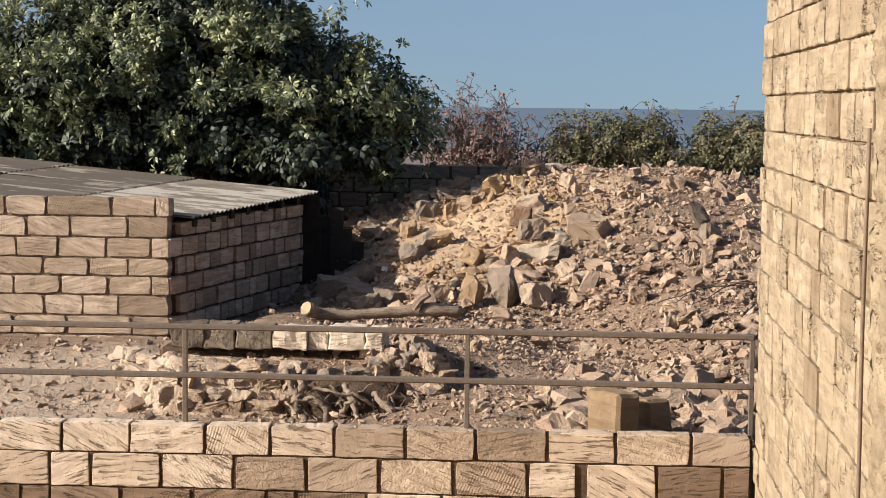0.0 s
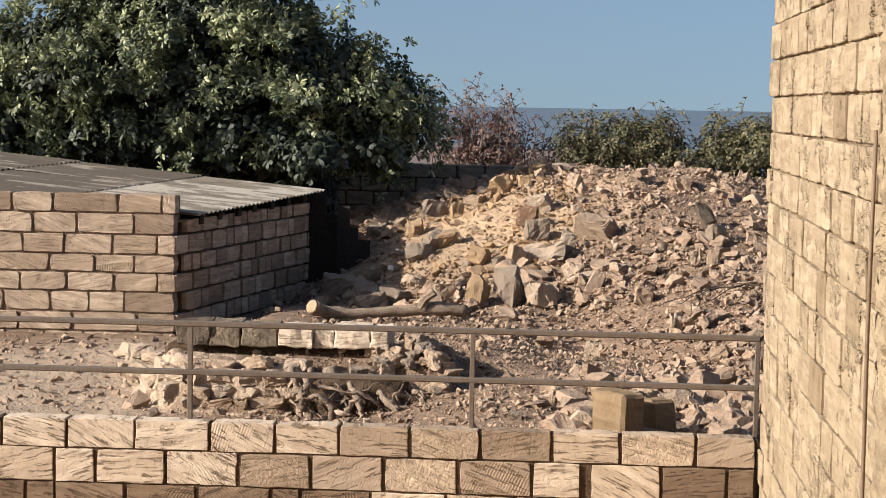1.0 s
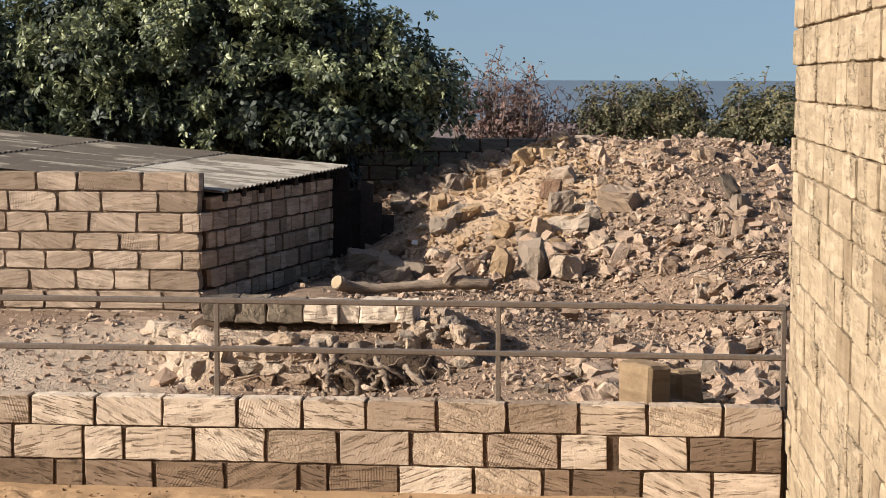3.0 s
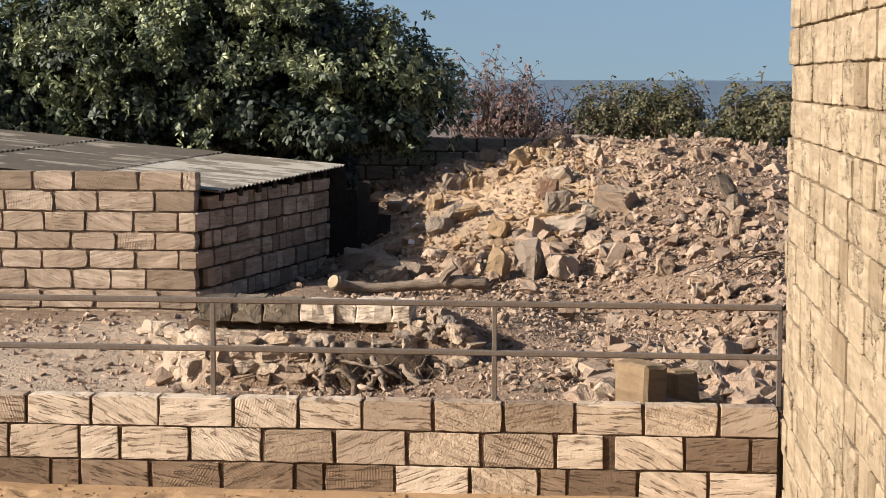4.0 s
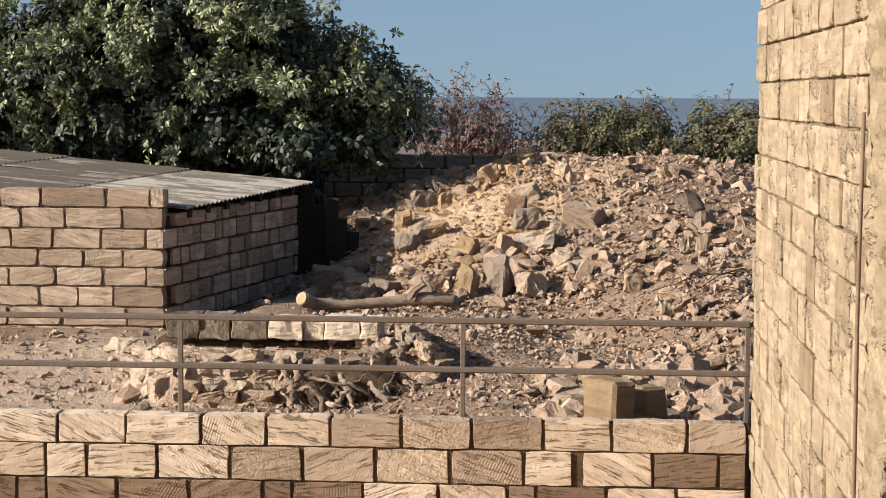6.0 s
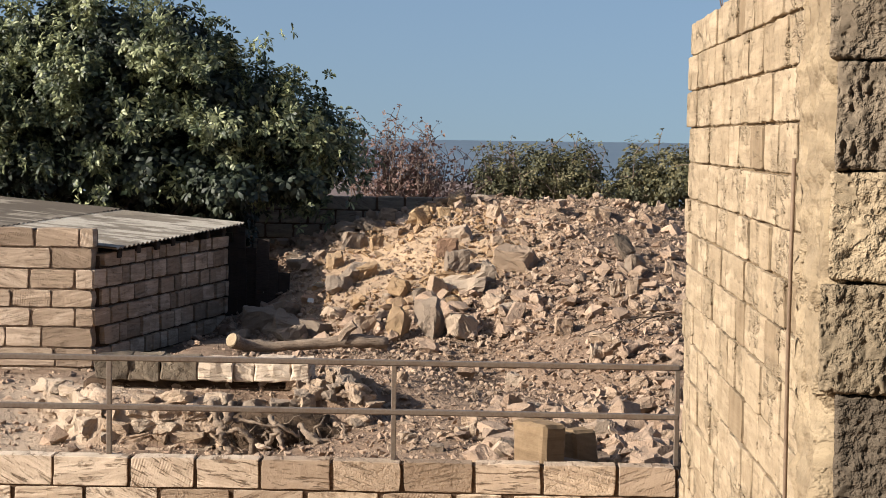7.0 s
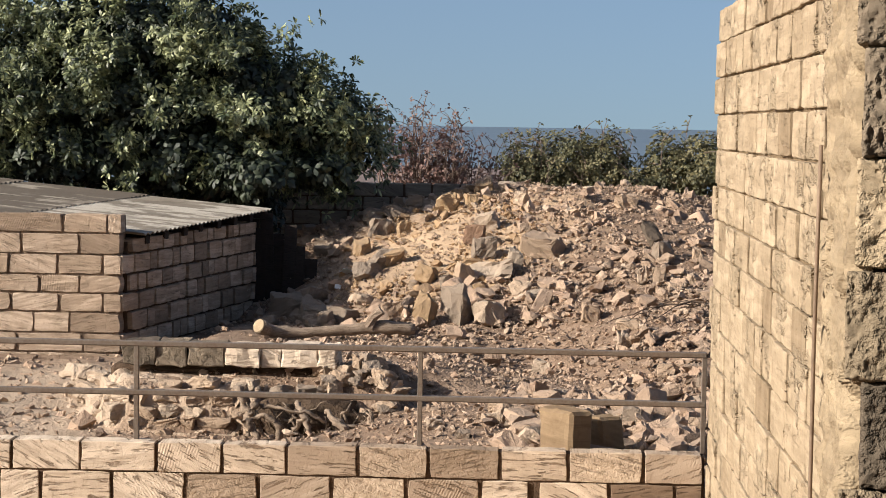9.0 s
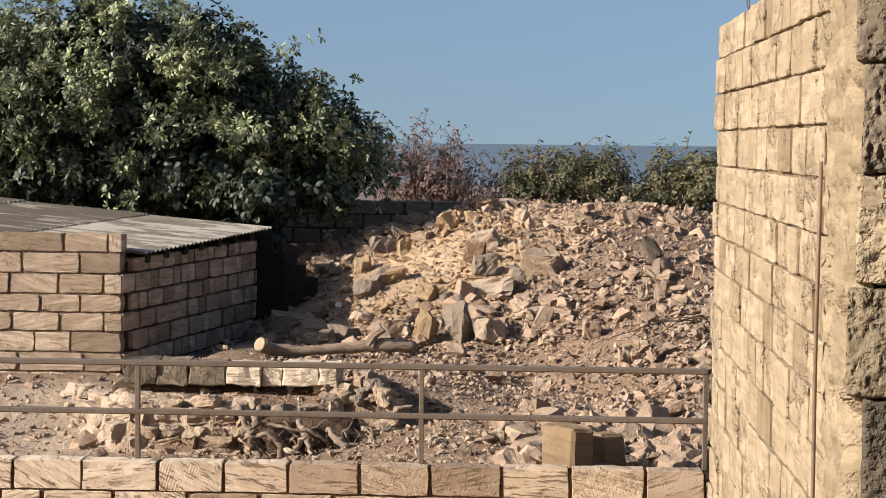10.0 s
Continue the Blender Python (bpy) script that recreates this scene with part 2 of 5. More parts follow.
RUBBLE_OCHRE = rubble_stone("sandy_rubble", [(0.0, (0.319, 0.204, 0.111)), (1.0, (0.455, 0.309, 0.184)), (0.5, (0.379, 0.245, 0.138))], True, 0.15, 0.4)
RUBBLE = rubble_stone("rubble", [(0.0, (0.364, 0.247, 0.174)), (1.0, (0.572, 0.429, 0.317)), (0.45, (0.477, 0.337, 0.239)), (0.8, (0.409, 0.28, 0.198)), (0.2, (0.235, 0.17, 0.128))], True)
BOULDER = rubble_stone("boulder", [(0.0, (0.362, 0.259, 0.181)), (1.0, (0.477, 0.359, 0.259)), (0.5, (0.426, 0.306, 0.213))], False)
BOULDER_OCHRE = rubble_stone("ochre_boulder", [(0.0, (0.333, 0.221, 0.121)), (1.0, (0.425, 0.295, 0.173)), (0.5, (0.379, 0.253, 0.144))], False, 0.15, 0.5)
RUSTY_ROCK = rubble_stone("rusty_rock", [(0.0, (0.19, 0.11, 0.07)), (1.0, (0.23, 0.135, 0.085))], False, 0.15, 0.3)
BOULDER_GREY = rubble_stone("grey_boulder", [(0.0, (0.20, 0.155, 0.118)), (1.0, (0.275, 0.215, 0.165))], False, 0.15, 0.35)
LITTER = rubble_stone("dry_litter", [(0.0, (0.196, 0.119, 0.0644)), (1.0, (0.43, 0.277, 0.156)), (0.5, (0.274, 0.178, 0.092))], True, 0.1, 0.2)
PALE_STONE = rubble_stone("pale_stone", [(0.0, (0.391, 0.299, 0.222)), (1.0, (0.462, 0.363, 0.273))], False)
ROOT_SOIL_SHADE = earth("root_soil_and_shade", (0.0918, 0.0606, 0.0403), (0.13, 0.0887, 0.0605), (0.0486, 0.0313, 0.0202), 3.0, 0.03)
DARK_ROCK = rubble_stone("dark_rock", [(0.0, (0.0854, 0.068, 0.0529)), (1.0, (0.106, 0.0854, 0.068))], False, 0.15, 0.35)
MASONRY = earth("pale_rubble_mortar", (0.361, 0.271, 0.197), (0.402, 0.307, 0.232), (0.226, 0.162, 0.113), 1.2, 0.018)
DRIFT = wood("bleached_dead_wood", (0.288, 0.218, 0.162), (0.209, 0.151, 0.107), (0.0648, 0.0435, 0.029), (0.4, 3, 3))
CUT_WOOD = wood("cut_wood", (0.403, 0.317, 0.209), (0.346, 0.259, 0.166), (0.216, 0.151, 0.0936), (2, 2, 2))
# old timber taken down to near black, for the deep shade beside the shed
BEAM_AND_SHADE = wood("old_beam_and_shade", (0.0396, 0.0288, 0.023), (0.0288, 0.0216, 0.0173), (0.0144, 0.0108, 0.00864), (0.5, 3, 3))
BARK = wood("bark", (0.072, 0.0576, 0.0446), (0.054, 0.0418, 0.0324), (0.0252, 0.0194, 0.0144), (3, 3, 0.5))
DEAD_BRANCH = wood("dead_branch", (0.0936, 0.0648, 0.0468), (0.072, 0.0504, 0.036), (0.036, 0.0252, 0.018), (2, 2, 2))
TWIG = wood("dry_twig", (0.209, 0.151, 0.122), (0.166, 0.115, 0.09), (0.072, 0.0504, 0.036), (2, 2, 2))
STEEL = plain("galvanised_steel", (0.18, 0.148, 0.122), 0.5, 0.45, 50, 0.5, (0.115, 0.0756, 0.054))
RUST = plain("rusty_rod", (0.21, 0.145, 0.10), 0.75, 0.2, 60, 0.5)
LEAF = leafy("broad_leaf", (0.018, 0.027, 0.014), (0.076, 0.104, 0.049), (0.38, 0.395, 0.20), 0.5, 0.2)
# darker copy of the broad leaf: shade inside the crown as colour
LEAF_SHADE = leafy("leaf_crown_shade", (0.012, 0.018, 0.010), (0.026, 0.036, 0.018), (0.04, 0.05, 0.024), 0.6, 0.05)
LEAF_BUSH = leafy("bush_leaf", (0.042, 0.044, 0.019), (0.105, 0.099, 0.041), (0.21, 0.175, 0.08), 0.62)
LEAF_DRY = leafy("dry_red_leaf", (0.122, 0.0675, 0.0562), (0.233, 0.118, 0.0928), (0.184, 0.121, 0.0952), 0.6)
PLASTER = plain("grey_plaster", (0.245, 0.23, 0.209), 0.9, 0, 4, 0.4)
PINK = plain("pink_plaster", (0.15, 0.114, 0.106), 0.85, 0, 6, 0.4)
WHITE = plain("white_plastic", (0.54, 0.533, 0.504), 0.5, 0, 30, 0.2)


def sheet_material(name, a, b, pale, share):
    """Corrugated cement sheet: streaked down the slope, with lighter washed bands and dark lichen."""
    n = Nodes(name)
    r = n.random()
    streak = n.noise(3.0, 4, 0.6, n.mapped(n.pos, (0.25, 1.3, 1)))
    fine = n.noise(60, 3)
    c = n.mix(r, a, b)
    c = n.mix(n.ramp(streak, share, share + 0.05), c, pale)
    c = n.mix(n.ramp(n.noise(2.2, 5), 0.5, 0.62, 0, 0.75), c, (0.108, 0.0878, 0.0684))
    c = n.mix(n.ramp(fine, 0.5, 0.8, 0, 0.4), c, (0.108, 0.0864, 0.0684))
    return n.done(c, 0.85, n.bump(fine, 0.004, 0.7))


def water_material():
    n = Nodes("sea_water")
    w = n.noise(0.05, 5, 0.6, n.mapped(n.pos, (1, 0.35, 1)))
    c = n.mix(n.ramp(n.noise(0.004, 3), 0.4, 0.6), (0.085, 0.118, 0.152), (0.102, 0.134, 0.166))
    return n.done(c, 0.55, n.bump(w, 1.2, 1.0), spec=0.35)


SHEET = sheet_material("weathered_cement_sheet", (0.20, 0.168, 0.132), (0.145, 0.12, 0.094), (0.37, 0.33, 0.275), 0.46)
SHEET_OLD = sheet_material("darkened_cement_sheet", (0.10, 0.08, 0.062), (0.075, 0.061, 0.047), (0.25, 0.215, 0.172), 0.54)
WATER = water_material()


# ---- building helpers ----
def mesh_of(name, bm, material, smooth=False):
    me = bpy.data.meshes.new(name)
    bm.to_mesh(me)
    bm.free()
    for p in me.polygons:
        p.use_smooth = smooth
    if material:
        me.materials.append(material)
    return me


def part(name, bm, material, parent=None, label="", smooth=False):
    me = bm if isinstance(bm, bpy.types.Mesh) else mesh_of(name, bm, material, smooth)
    ob = new(name, me)
    ob.parent = parent
    return tagged(ob, label)


def thing(name, place=(0, 0, 0)):
    ob = new(name)
    ob.location = place
    ob.empty_display_size = 0.1
    return ob


def box(bm, lo, hi, bevel=0.0):
    made = bmesh.ops.create_cube(bm, size=1)["verts"]
    for v in made:
        v.co = Vector([lo[i] + (v.co[i] + 0.5) * (hi[i] - lo[i]) for i in range(3)])
    if bevel:
        edges = {e for v in made for e in v.link_edges}
        bmesh.ops.bevel(bm, geom=list(edges), offset=bevel, segments=1, affect="EDGES")
    return bm


def tube(bm, points, radii, sides=8, wobble=0.0, rng=random):
    """A tapered tube through the points, closed at both ends."""
    pts = [Vector(p) for p in points]
    rings = []
    up = Vector((0.13, 0.21, 1)).normalized()
    for i, p in enumerate(pts):
        d = (pts[min(i + 1, len(pts) - 1)] - pts[max(i - 1, 0)]).normalized()
        a = d.cross(up if abs(d.dot(up)) < 0.95 else Vector((1, 0, 0))).normalized()
        b = d.cross(a)
        ring = []
        for k in range(sides):
            q = 2 * math.pi * k / sides
            rr = radii[i] * (1 + wobble * rng.uniform(-1, 1))
            ring.append(bm.verts.new(p + a * math.cos(q) * rr + b * math.sin(q) * rr))
        rings.append(ring)
    for r0, r1 in zip(rings, rings[1:]):
        for k in range(sides):
            bm.faces.new((r0[k], r0[(k + 1) % sides], r1[(k + 1) % sides], r1[k]))
    bm.faces.new(rings[0][::-1]), bm.faces.new(rings[-1])
    return bm


BLOCK = (0.385, 0.19, 0.19)


def block_meshes(material, count, seed, rough=0.006, bevel=0.010, corner=0.008, nx=7, nz=4):
    """A few worn block shapes that the walls share: ragged outlines, knocked corners, bevelled rims."""
    rng = random.Random(seed)
    hx, hy, hz = [v / 2 for v in BLOCK]
    made = []
    for _ in range(count):
        bm = bmesh.new()
        box(bm, (-hx, -hy, -hz), (hx, hy, hz))
        bmesh.ops.subdivide_edges(bm, edges=[e for e in bm.edges if abs(e.verts[0].co.x - e.verts[1].co.x) > 0.1], cuts=nx - 1)
        bmesh.ops.subdivide_edges(bm, edges=[e for e in bm.edges if abs(e.verts[0].co.z - e.verts[1].co.z) > 0.1], cuts=nz - 1)
        knocks = {(a, b): rng.uniform(0, 1) ** 2 * corner for a in (-1, 1) for b in (-1, 1)}
        ragged = {}
        for v in bm.verts:
            x, z = round(v.co.x, 3), round(v.co.z, 3)
            if (x, z) not in ragged:
                ragged[x, z] = (rng.uniform(0, rough), rng.uniform(0, rough))
            dx, dz = ragged[x, z]
            ex, ez = abs(x) > hx - 0.001, abs(z) > hz - 0.001
            near = knocks[(1 if x > 0 else -1, 1 if z > 0 else -1)]
            if ex:
                v.co.x -= math.copysign(dx + (near if ez else near * 0.3 * (abs(z) > hz * 0.4)), x)
            if ez:
                v.co.z -= math.copysign(dz * 0.7 + (near * 0.8 if ex else near * 0.3 * (abs(x) > hx * 0.6)), z)
        bmesh.ops.bevel(bm, geom=[e for e in bm.edges if e.calc_face_angle(0) > 0.9], offset=bevel, segments=1, affect="EDGES")
        for v in bm.verts:
            v.co.y += rng.uniform(-1, 1) * rough * 0.18
        bmesh.ops.triangulate(bm, faces=bm.faces[:])
        made.append(mesh_of("block", bm, material))
    return made


def rough_block_meshes(material, count, seed):
    """Coarse shell-stone blocks, rounded at the rims and pitted all over."""
    hx, hy, hz = [v / 2 for v in BLOCK]
    made = []
    for k in range(count):
        bm = bmesh.new()
        box(bm, (-hx, -hy, -hz), (hx, hy, hz))
        for axis, cuts in ((0, 44), (1, 14), (2, 30)):
            bmesh.ops.subdivide_edges(bm, edges=[e for e in bm.edges if abs(e.verts[0].co[axis] - e.verts[1].co[axis]) > 0.1], cuts=cuts)
        for v in bm.verts:
            q = Vector((v.co.x / hx, v.co.y / hy, v.co.z / hz))
            r = sum(abs(c) ** 50 for c in q) ** (1 / 50)
            c = v.co * (1.0 + 0.9 * (1 / r - 1))
            o = Vector((seed + k * 4.7, k * 2.1, 0))
            d = 0.004 * noise.noise(v.co * 14 + o) + 0.0022 * noise.noise(v.co * 45 + o) + 0.0018 * noise.noise(v.co * 110 + o)
            d -= 0.007 * max(0.0, noise.noise(v.co * 90 + o * 2) - 0.2)
            v.co = c + v.normal * d if v.normal.length > 0.1 else c
        bmesh.ops.triangulate(bm, faces=bm.faces[:])
        made.append(mesh_of("block", bm, material, True))
    return made


def lay_block(meshes, parent, rng, a, b, z0, z1, place, turn=0.0, proud=0.003, depth=1.0):
    """One block of a course between a and b along the wall; place(s, z) gives its centre."""
    ob = new("block", rng.choice(meshes))
    ob.parent = parent
    x, y = place((a + b) / 2)
    flip = rng.choice((0, math.pi))
    off = rng.uniform(-proud, proud)
    nx, ny = -math.sin(turn), math.cos(turn)
    ob.location = (x + nx * off, y + ny * off, (z0 + z1) / 2)
    ob.rotation_euler = (rng.choice((0, math.pi)), rng.uniform(-0.006, 0.006), turn + flip)
    ob.scale = ((b - a) / BLOCK[0], depth, (z1 - z0) / BLOCK[2])
    return ob


def smooth01(v, a=0.0, b=1.0):
    t = np.clip((np.asarray(v, float) - a) / (b - a), 0, 1)
    return t * t * (3 - 2 * t)


def fbm(x, y, scale, octaves=4, seed=0.0):
    """Plain value noise for the terrain, on arrays."""
    x, y = np.asarray(x, float) * scale, np.asarray(y, float) * scale
    total, amp = np.zeros(np.broadcast(x, y).shape), 1.0
    for o in range(octaves):
        xi, yi = np.floor(x), np.floor(y)
        fx, fy = x - xi, y - yi
        fx, fy = fx * fx * (3 - 2 * fx), fy * fy * (3 - 2 * fy)

        def h(i, j):
            v = np.sin(i * 127.1 + j * 311.7 + seed * 17.3 + o * 57.7) * 43758.5453
            return v - np.floor(v)
        n = (h(xi, yi) * (1 - fx) + h(xi + 1, yi) * fx) * (1 - fy) + (h(xi, yi + 1) * (1 - fx) + h(xi + 1, yi + 1) * fx) * fy
        total += amp * (n - 0.5)
        x, y, amp = x * 2.03 + 11.3, y * 2.03 + 5.7, amp * 0.5
    return total


def height(x, y):
    """The ground: a sandy yard, the plot behind the wall and the mound of rubble on it, falling off to the sea."""
    x, y = np.asarray(x, float), np.asarray(y, float)
    yard = 0.05 + 0.018 * fbm(x, y, 2.2, 3, 1)
    plot = 0.08 + 0.26 * smooth01(x, -0.9, 0.6) * smooth01(y, 17, 9) + 0.02 * smooth01(x, 0, 2)
    plot = plot + 0.05 * fbm(x, y, 1.1, 4, 3)
    # an old footing: its left side runs back from the corner
    inside = smooth01(x, -2.25 - 0.44 * (y - 10.85), -2.05 - 0.44 * (y - 10.85))
    face = 10.74 + 0.20 * smooth01(x, -1.3, -1.1)
    plot = plot + 0.24 * np.minimum(inside, smooth01(x, -2.7, -2.0)) * smooth01(y, 11.4, 11.9) * smooth01(y, 19, 15.0) * smooth01(x, 1.0, -0.2)
    plot = plot + inside * smooth01(x, 0.15, -0.30) * (0.29 * smooth01(y - face, 0.0, 0.14) + 0.07 * smooth01(y - face, 0.2, 0.5)) * smooth01(y, 12.1, 11.4)
    crest = np.interp(x, [-6, -3.2, -2.2, -1.4, -0.9, -0.4, 0.3, 1.5, 3.2, 6, 12], [0.3, 0.55, 0.85, 1.10, 1.30, 1.42, 1.64, 1.66, 1.54, 1.3, 0.8])
    foot = np.interp(x, [-6, -2.2, -1.2, -0.2, 1.0, 2.4, 6], [19.0, 18.0, 16.6, 15.2, 14.3, 11.5, 11.0])
    t = np.clip((y - foot) / (21.0 - foot), 0, 1)
    up = t * (1.3 - 0.3 * t)
    rise = np.where(y < 21.0, up, 1 - 0.6 * smooth01(y, 21.0, 24.5))
    mound = plot + np.maximum(crest - plot, 0) * rise
    mound = mound + rise * (0.10 * fbm(x, y, 0.9, 4, 4) + 0.09 * fbm(x, y, 3.1, 3, 5) + 0.05 * fbm(x, y, 6.5, 2, 8))
    behind = mound * (1 - smooth01(y, 24, 34)) - 5.5 * smooth01(y, 34, 150)
    return np.where(y < 7.6, yard, behind)


# ---- ground and sea ----
def spaced(stops):
    out = []
    for (a, step), (b, _) in zip(stops, stops[1:]):
        out += list(np.arange(a, b - 1e-6, step))
    return np.array(out + [stops[-1][0]])


def build_ground():
    xs = spaced([(-400, 60), (-40, 6), (-10, 1.0), (-6, 0.1), (-3.7, 0.045), (2.0, 0.1), (5, 0.5), (10, 6), (40, 60), (400, 1)])
    ys = spaced([(-300, 60), (-30, 5), (-5, 0.6), (4, 0.2), (6, 0.035), (7.6, 0.08), (23, 0.5), (34, 5), (150, 50), (400, 1)])
    gx, gy = np.meshgrid(xs, ys)
    gz = height(gx, gy)
    # old foot marks and scuffs in the sand
    g = np.random.default_rng(3)
    for _ in range(500):
        px, py, r, d, a = g.uniform(-3.6, 1.9), 7.3 - abs(g.normal(0, 0.9)), g.uniform(0.02, 0.055), g.uniform(0.008, 0.022), g.uniform(0, 3.1)
        near = (abs(gx - px) < 0.3) & (abs(gy - py) < 0.3) & (gy < 7.45)
        u, v = (gx[near] - px) * math.cos(a) + (gy[near] - py) * math.sin(a), (gy[near] - py) * math.cos(a) - (gx[near] - px) * math.sin(a)
        q = (u / (1.6 * r)) ** 2 + (v / r) ** 2
        gz[near] += d * (0.45 * np.exp(-((np.sqrt(q) - 1.5) ** 2) * 5) - np.exp(-q * q))
    nx, ny = len(xs), len(ys)
    verts = np.stack([gx.ravel(), gy.ravel(), gz.ravel()], -1)
    i = (np.arange(ny - 1)[:, None] * nx + np.arange(nx - 1)[None, :]).ravel()
    faces = np.stack([i, i + 1, i + nx + 1, i + nx], -1)
    me = bpy.data.meshes.new("ground")
    me.from_pydata(verts.tolist(), [], faces.tolist())
    me.materials.append(SAND), me.materials.append(DIRT)
    cy = verts[faces].mean(1)[:, 1]
    me.polygons.foreach_set("material_index", (cy > 7.6).astype(np.int32))
    me.polygons.foreach_set("use_smooth", np.ones(len(faces), bool))
    tagged(new("ground", me), "yellow sand yard and dry stony earth rising to a mound", "ground", kind="structure")


build_ground()
bm = bmesh.new()
bmesh.ops.create_grid(bm, x_segments=2, y_segments=2, size=1)
for v in bm.verts:
    v.co = Vector((v.co.x * 40000, 100 + (v.co.y + 1) * 30000, -1.8))
tagged(part("water", bm, WATER), "flat blue-grey sea reaching to the horizon", "sea", kind="structure")


# ---- low front wall ----
def course_wall(name, label, courses, z_tops, place, turn, meshes, core_mat, core_lo, core_hi, seed, joint=0.010, proud=0.004, pick=None, depth=1.0):
    """A wall core with separate blocks laid in courses. courses: joints along the wall, top course first."""
    rng = random.Random(seed)
    core = part(name, box(bmesh.new(), core_lo, core_hi), core_mat)
    tagged(core, label, "wall", kind="structure")
    for k, joints in enumerate(courses):
        z1, z0 = z_tops[k], z_tops[k + 1]
        for a, b in zip(joints, joints[1:]):
            if b - a < 0.07:
                continue
            ms = pick(k, a) if pick else meshes
            lay_block(ms, core, rng, a + joint * rng.uniform(0.3, 0.9), b - joint * rng.uniform(0.3, 0.9),
                      z0 + joint * rng.uniform(0.2, 0.5), z1 - rng.uniform(0, 0.003), place, turn, proud, depth)
    return core


def joints_to(joints, far, pitch, rng):
    """Carries a course on, beyond its first joint, as far as far."""
    out = list(joints)
    while out[0] > far:
        out.insert(0, round(out[0] - pitch * rng.choice((1, 1, 1, 0.55)), 3))
    return out


rng = random.Random(5)
FRONT = [
    [-2.39, -2.01, -1.61, -1.17, -0.79, -0.42, -0.01, 0.39, 0.80, 1.19, 1.61, 1.95],
    [-2.50, -2.08, -1.84, -1.43, -1.00, -0.58, -0.16, 0.27, 0.69, 0.97, 1.02, 1.42, 1.79, 1.95],
    [-2.25, -2.08, -1.66, -1.24, -0.81, -0.64, -0.23, 0.20, 0.60, 0.76, 1.16, 1.56, 1.95],
]
FRONT = [joints_to(c, -6.0, 0.405, rng) for c in FRONT]
FRONT_BLOCKS = block_meshes(STONE_FRONT, 16, 1, 0.008, 0.003, 0.007)
DAMP_BLOCKS = block_meshes(STONE_DAMP, 6, 2, 0.008, 0.003, 0.007)
PITTED_BLOCKS = block_meshes(STONE_PITTED, 5, 6, 0.009, 0.003, 0.009)


def front_pick(k, a):
    damp = k == 2 and not -0.3 < a < -0.1 and a < 1.1 or k == 1 and a > 1.38
    pitted = (k, a) in ((0, -0.01), (0, 0.39), (0, 1.19), (1, -0.16), (1, -1.00), (2, 0.20))
    return PITTED_BLOCKS if pitted else DAMP_BLOCKS if damp else FRONT_BLOCKS



course_wall("wall_front", "low wall of pinkish sawn limestone blocks with open joints", FRONT, [0.583, 0.405, 0.203, 0.0],
            lambda s: (s, 7.567), 0.0, FRONT_BLOCKS, MORTAR, (-6.0, 7.514, -0.1), (1.955, 7.63, 0.565), 11, 0.010, 0.005, front_pick, 0.7)


# ---- tall wall at the side and the pier before it ----
def side_courses(y0, y1, count, rng):
    out = []
    for k in range(count):
        row, y = [y0], y0 + 0.4 * (0.5 if k % 2 else 1.0) * rng.uniform(0.9, 1.0)
        while y < y1 - 0.12:
            row.append(round(y, 3))
            y += rng.choice((0.4, 0.36, 0.42, 0.3, 0.24, 0.2))
        out.append(row + [y1])
    return out


rng = random.Random(8)
SIDE_BLOCKS = block_meshes(STONE_SIDE, 14, 3, 0.009, 0.004, 0.010)
tops = [3.075, 2.89, 2.695, 2.495, 2.305, 2.105, 1.92, 1.74, 1.545, 1.335] + [1.135 - 0.2 * k for k in range(6)] + [-0.05]
side = side_courses(2.2, 7.485, 16, rng)
near = [2.2, 2.6, 3.0, 3.38]
side[0] = near + [3.85, 4.11, 4.38, 4.68, 4.91, 5.20, 5.43, 5.93, 6.25, 6.55, 6.87, 7.485]
side[2] = near + [3.76, 4.11, 4.33, 4.63, 5.20, 5.67, 5.93, 6.42, 7.01, 7.485]
side[3] = near + [3.70, 3.94, 4.20, 4.56, 4.91, 5.35, 5.67, 6.09, 6.45, 6.92, 7.485]
side[4] = near + [3.76, 4.16, 4.38, 5.00, 5.20, 5.78, 6.04, 6.42, 6.92, 7.485]
wall_side = course_wall("wall_side", "tall sunlit wall of yellow sawn limestone blocks", side, tops,
                        lambda s: (2.06, s), radians(90), SIDE_BLOCKS, MORTAR_SIDE, (1.982, 2.2, -0.1), (2.36, 7.475, 3.05), 12, 0.006, 0.009)

PIER_BLOCKS = rough_block_meshes(STONE_PIER, 3, 4)
PIER_DARK = rough_block_meshes(STONE_PIER_DARK, 3, 9)
PIER_FAR = block_meshes(STONE_PIER, 4, 10, 0.006, 0.006)
tops = [3.719 - 0.1925 * k for k in range(20)] + [-0.12]
pier_rows = [[1.512 + 0.014 * math.sin(k * 2.3), 1.89, 2.28, 2.67] if k % 2 else [1.506 + 0.014 * math.sin(k * 2.3), 1.69, 2.08, 2.47, 2.67] for k in range(20)]
pier = course_wall("wall_pier", "end of a rough shell-limestone wall with thick mortar joints", pier_rows, tops,
                   lambda s: (s + 0.032, 0.685 - 0.27 * (s - 1.5)), -0.26, PIER_BLOCKS, MORTAR_PALE, (1.518, 0.502, -0.15), (2.66, 0.885, 3.71), 17, 0.001, 0.006, lambda k, a: PIER_FAR if a > 1.75 or k > 13 or k < 3 else PIER_DARK if k < 7 or k == 9 else PIER_BLOCKS, 2.3)


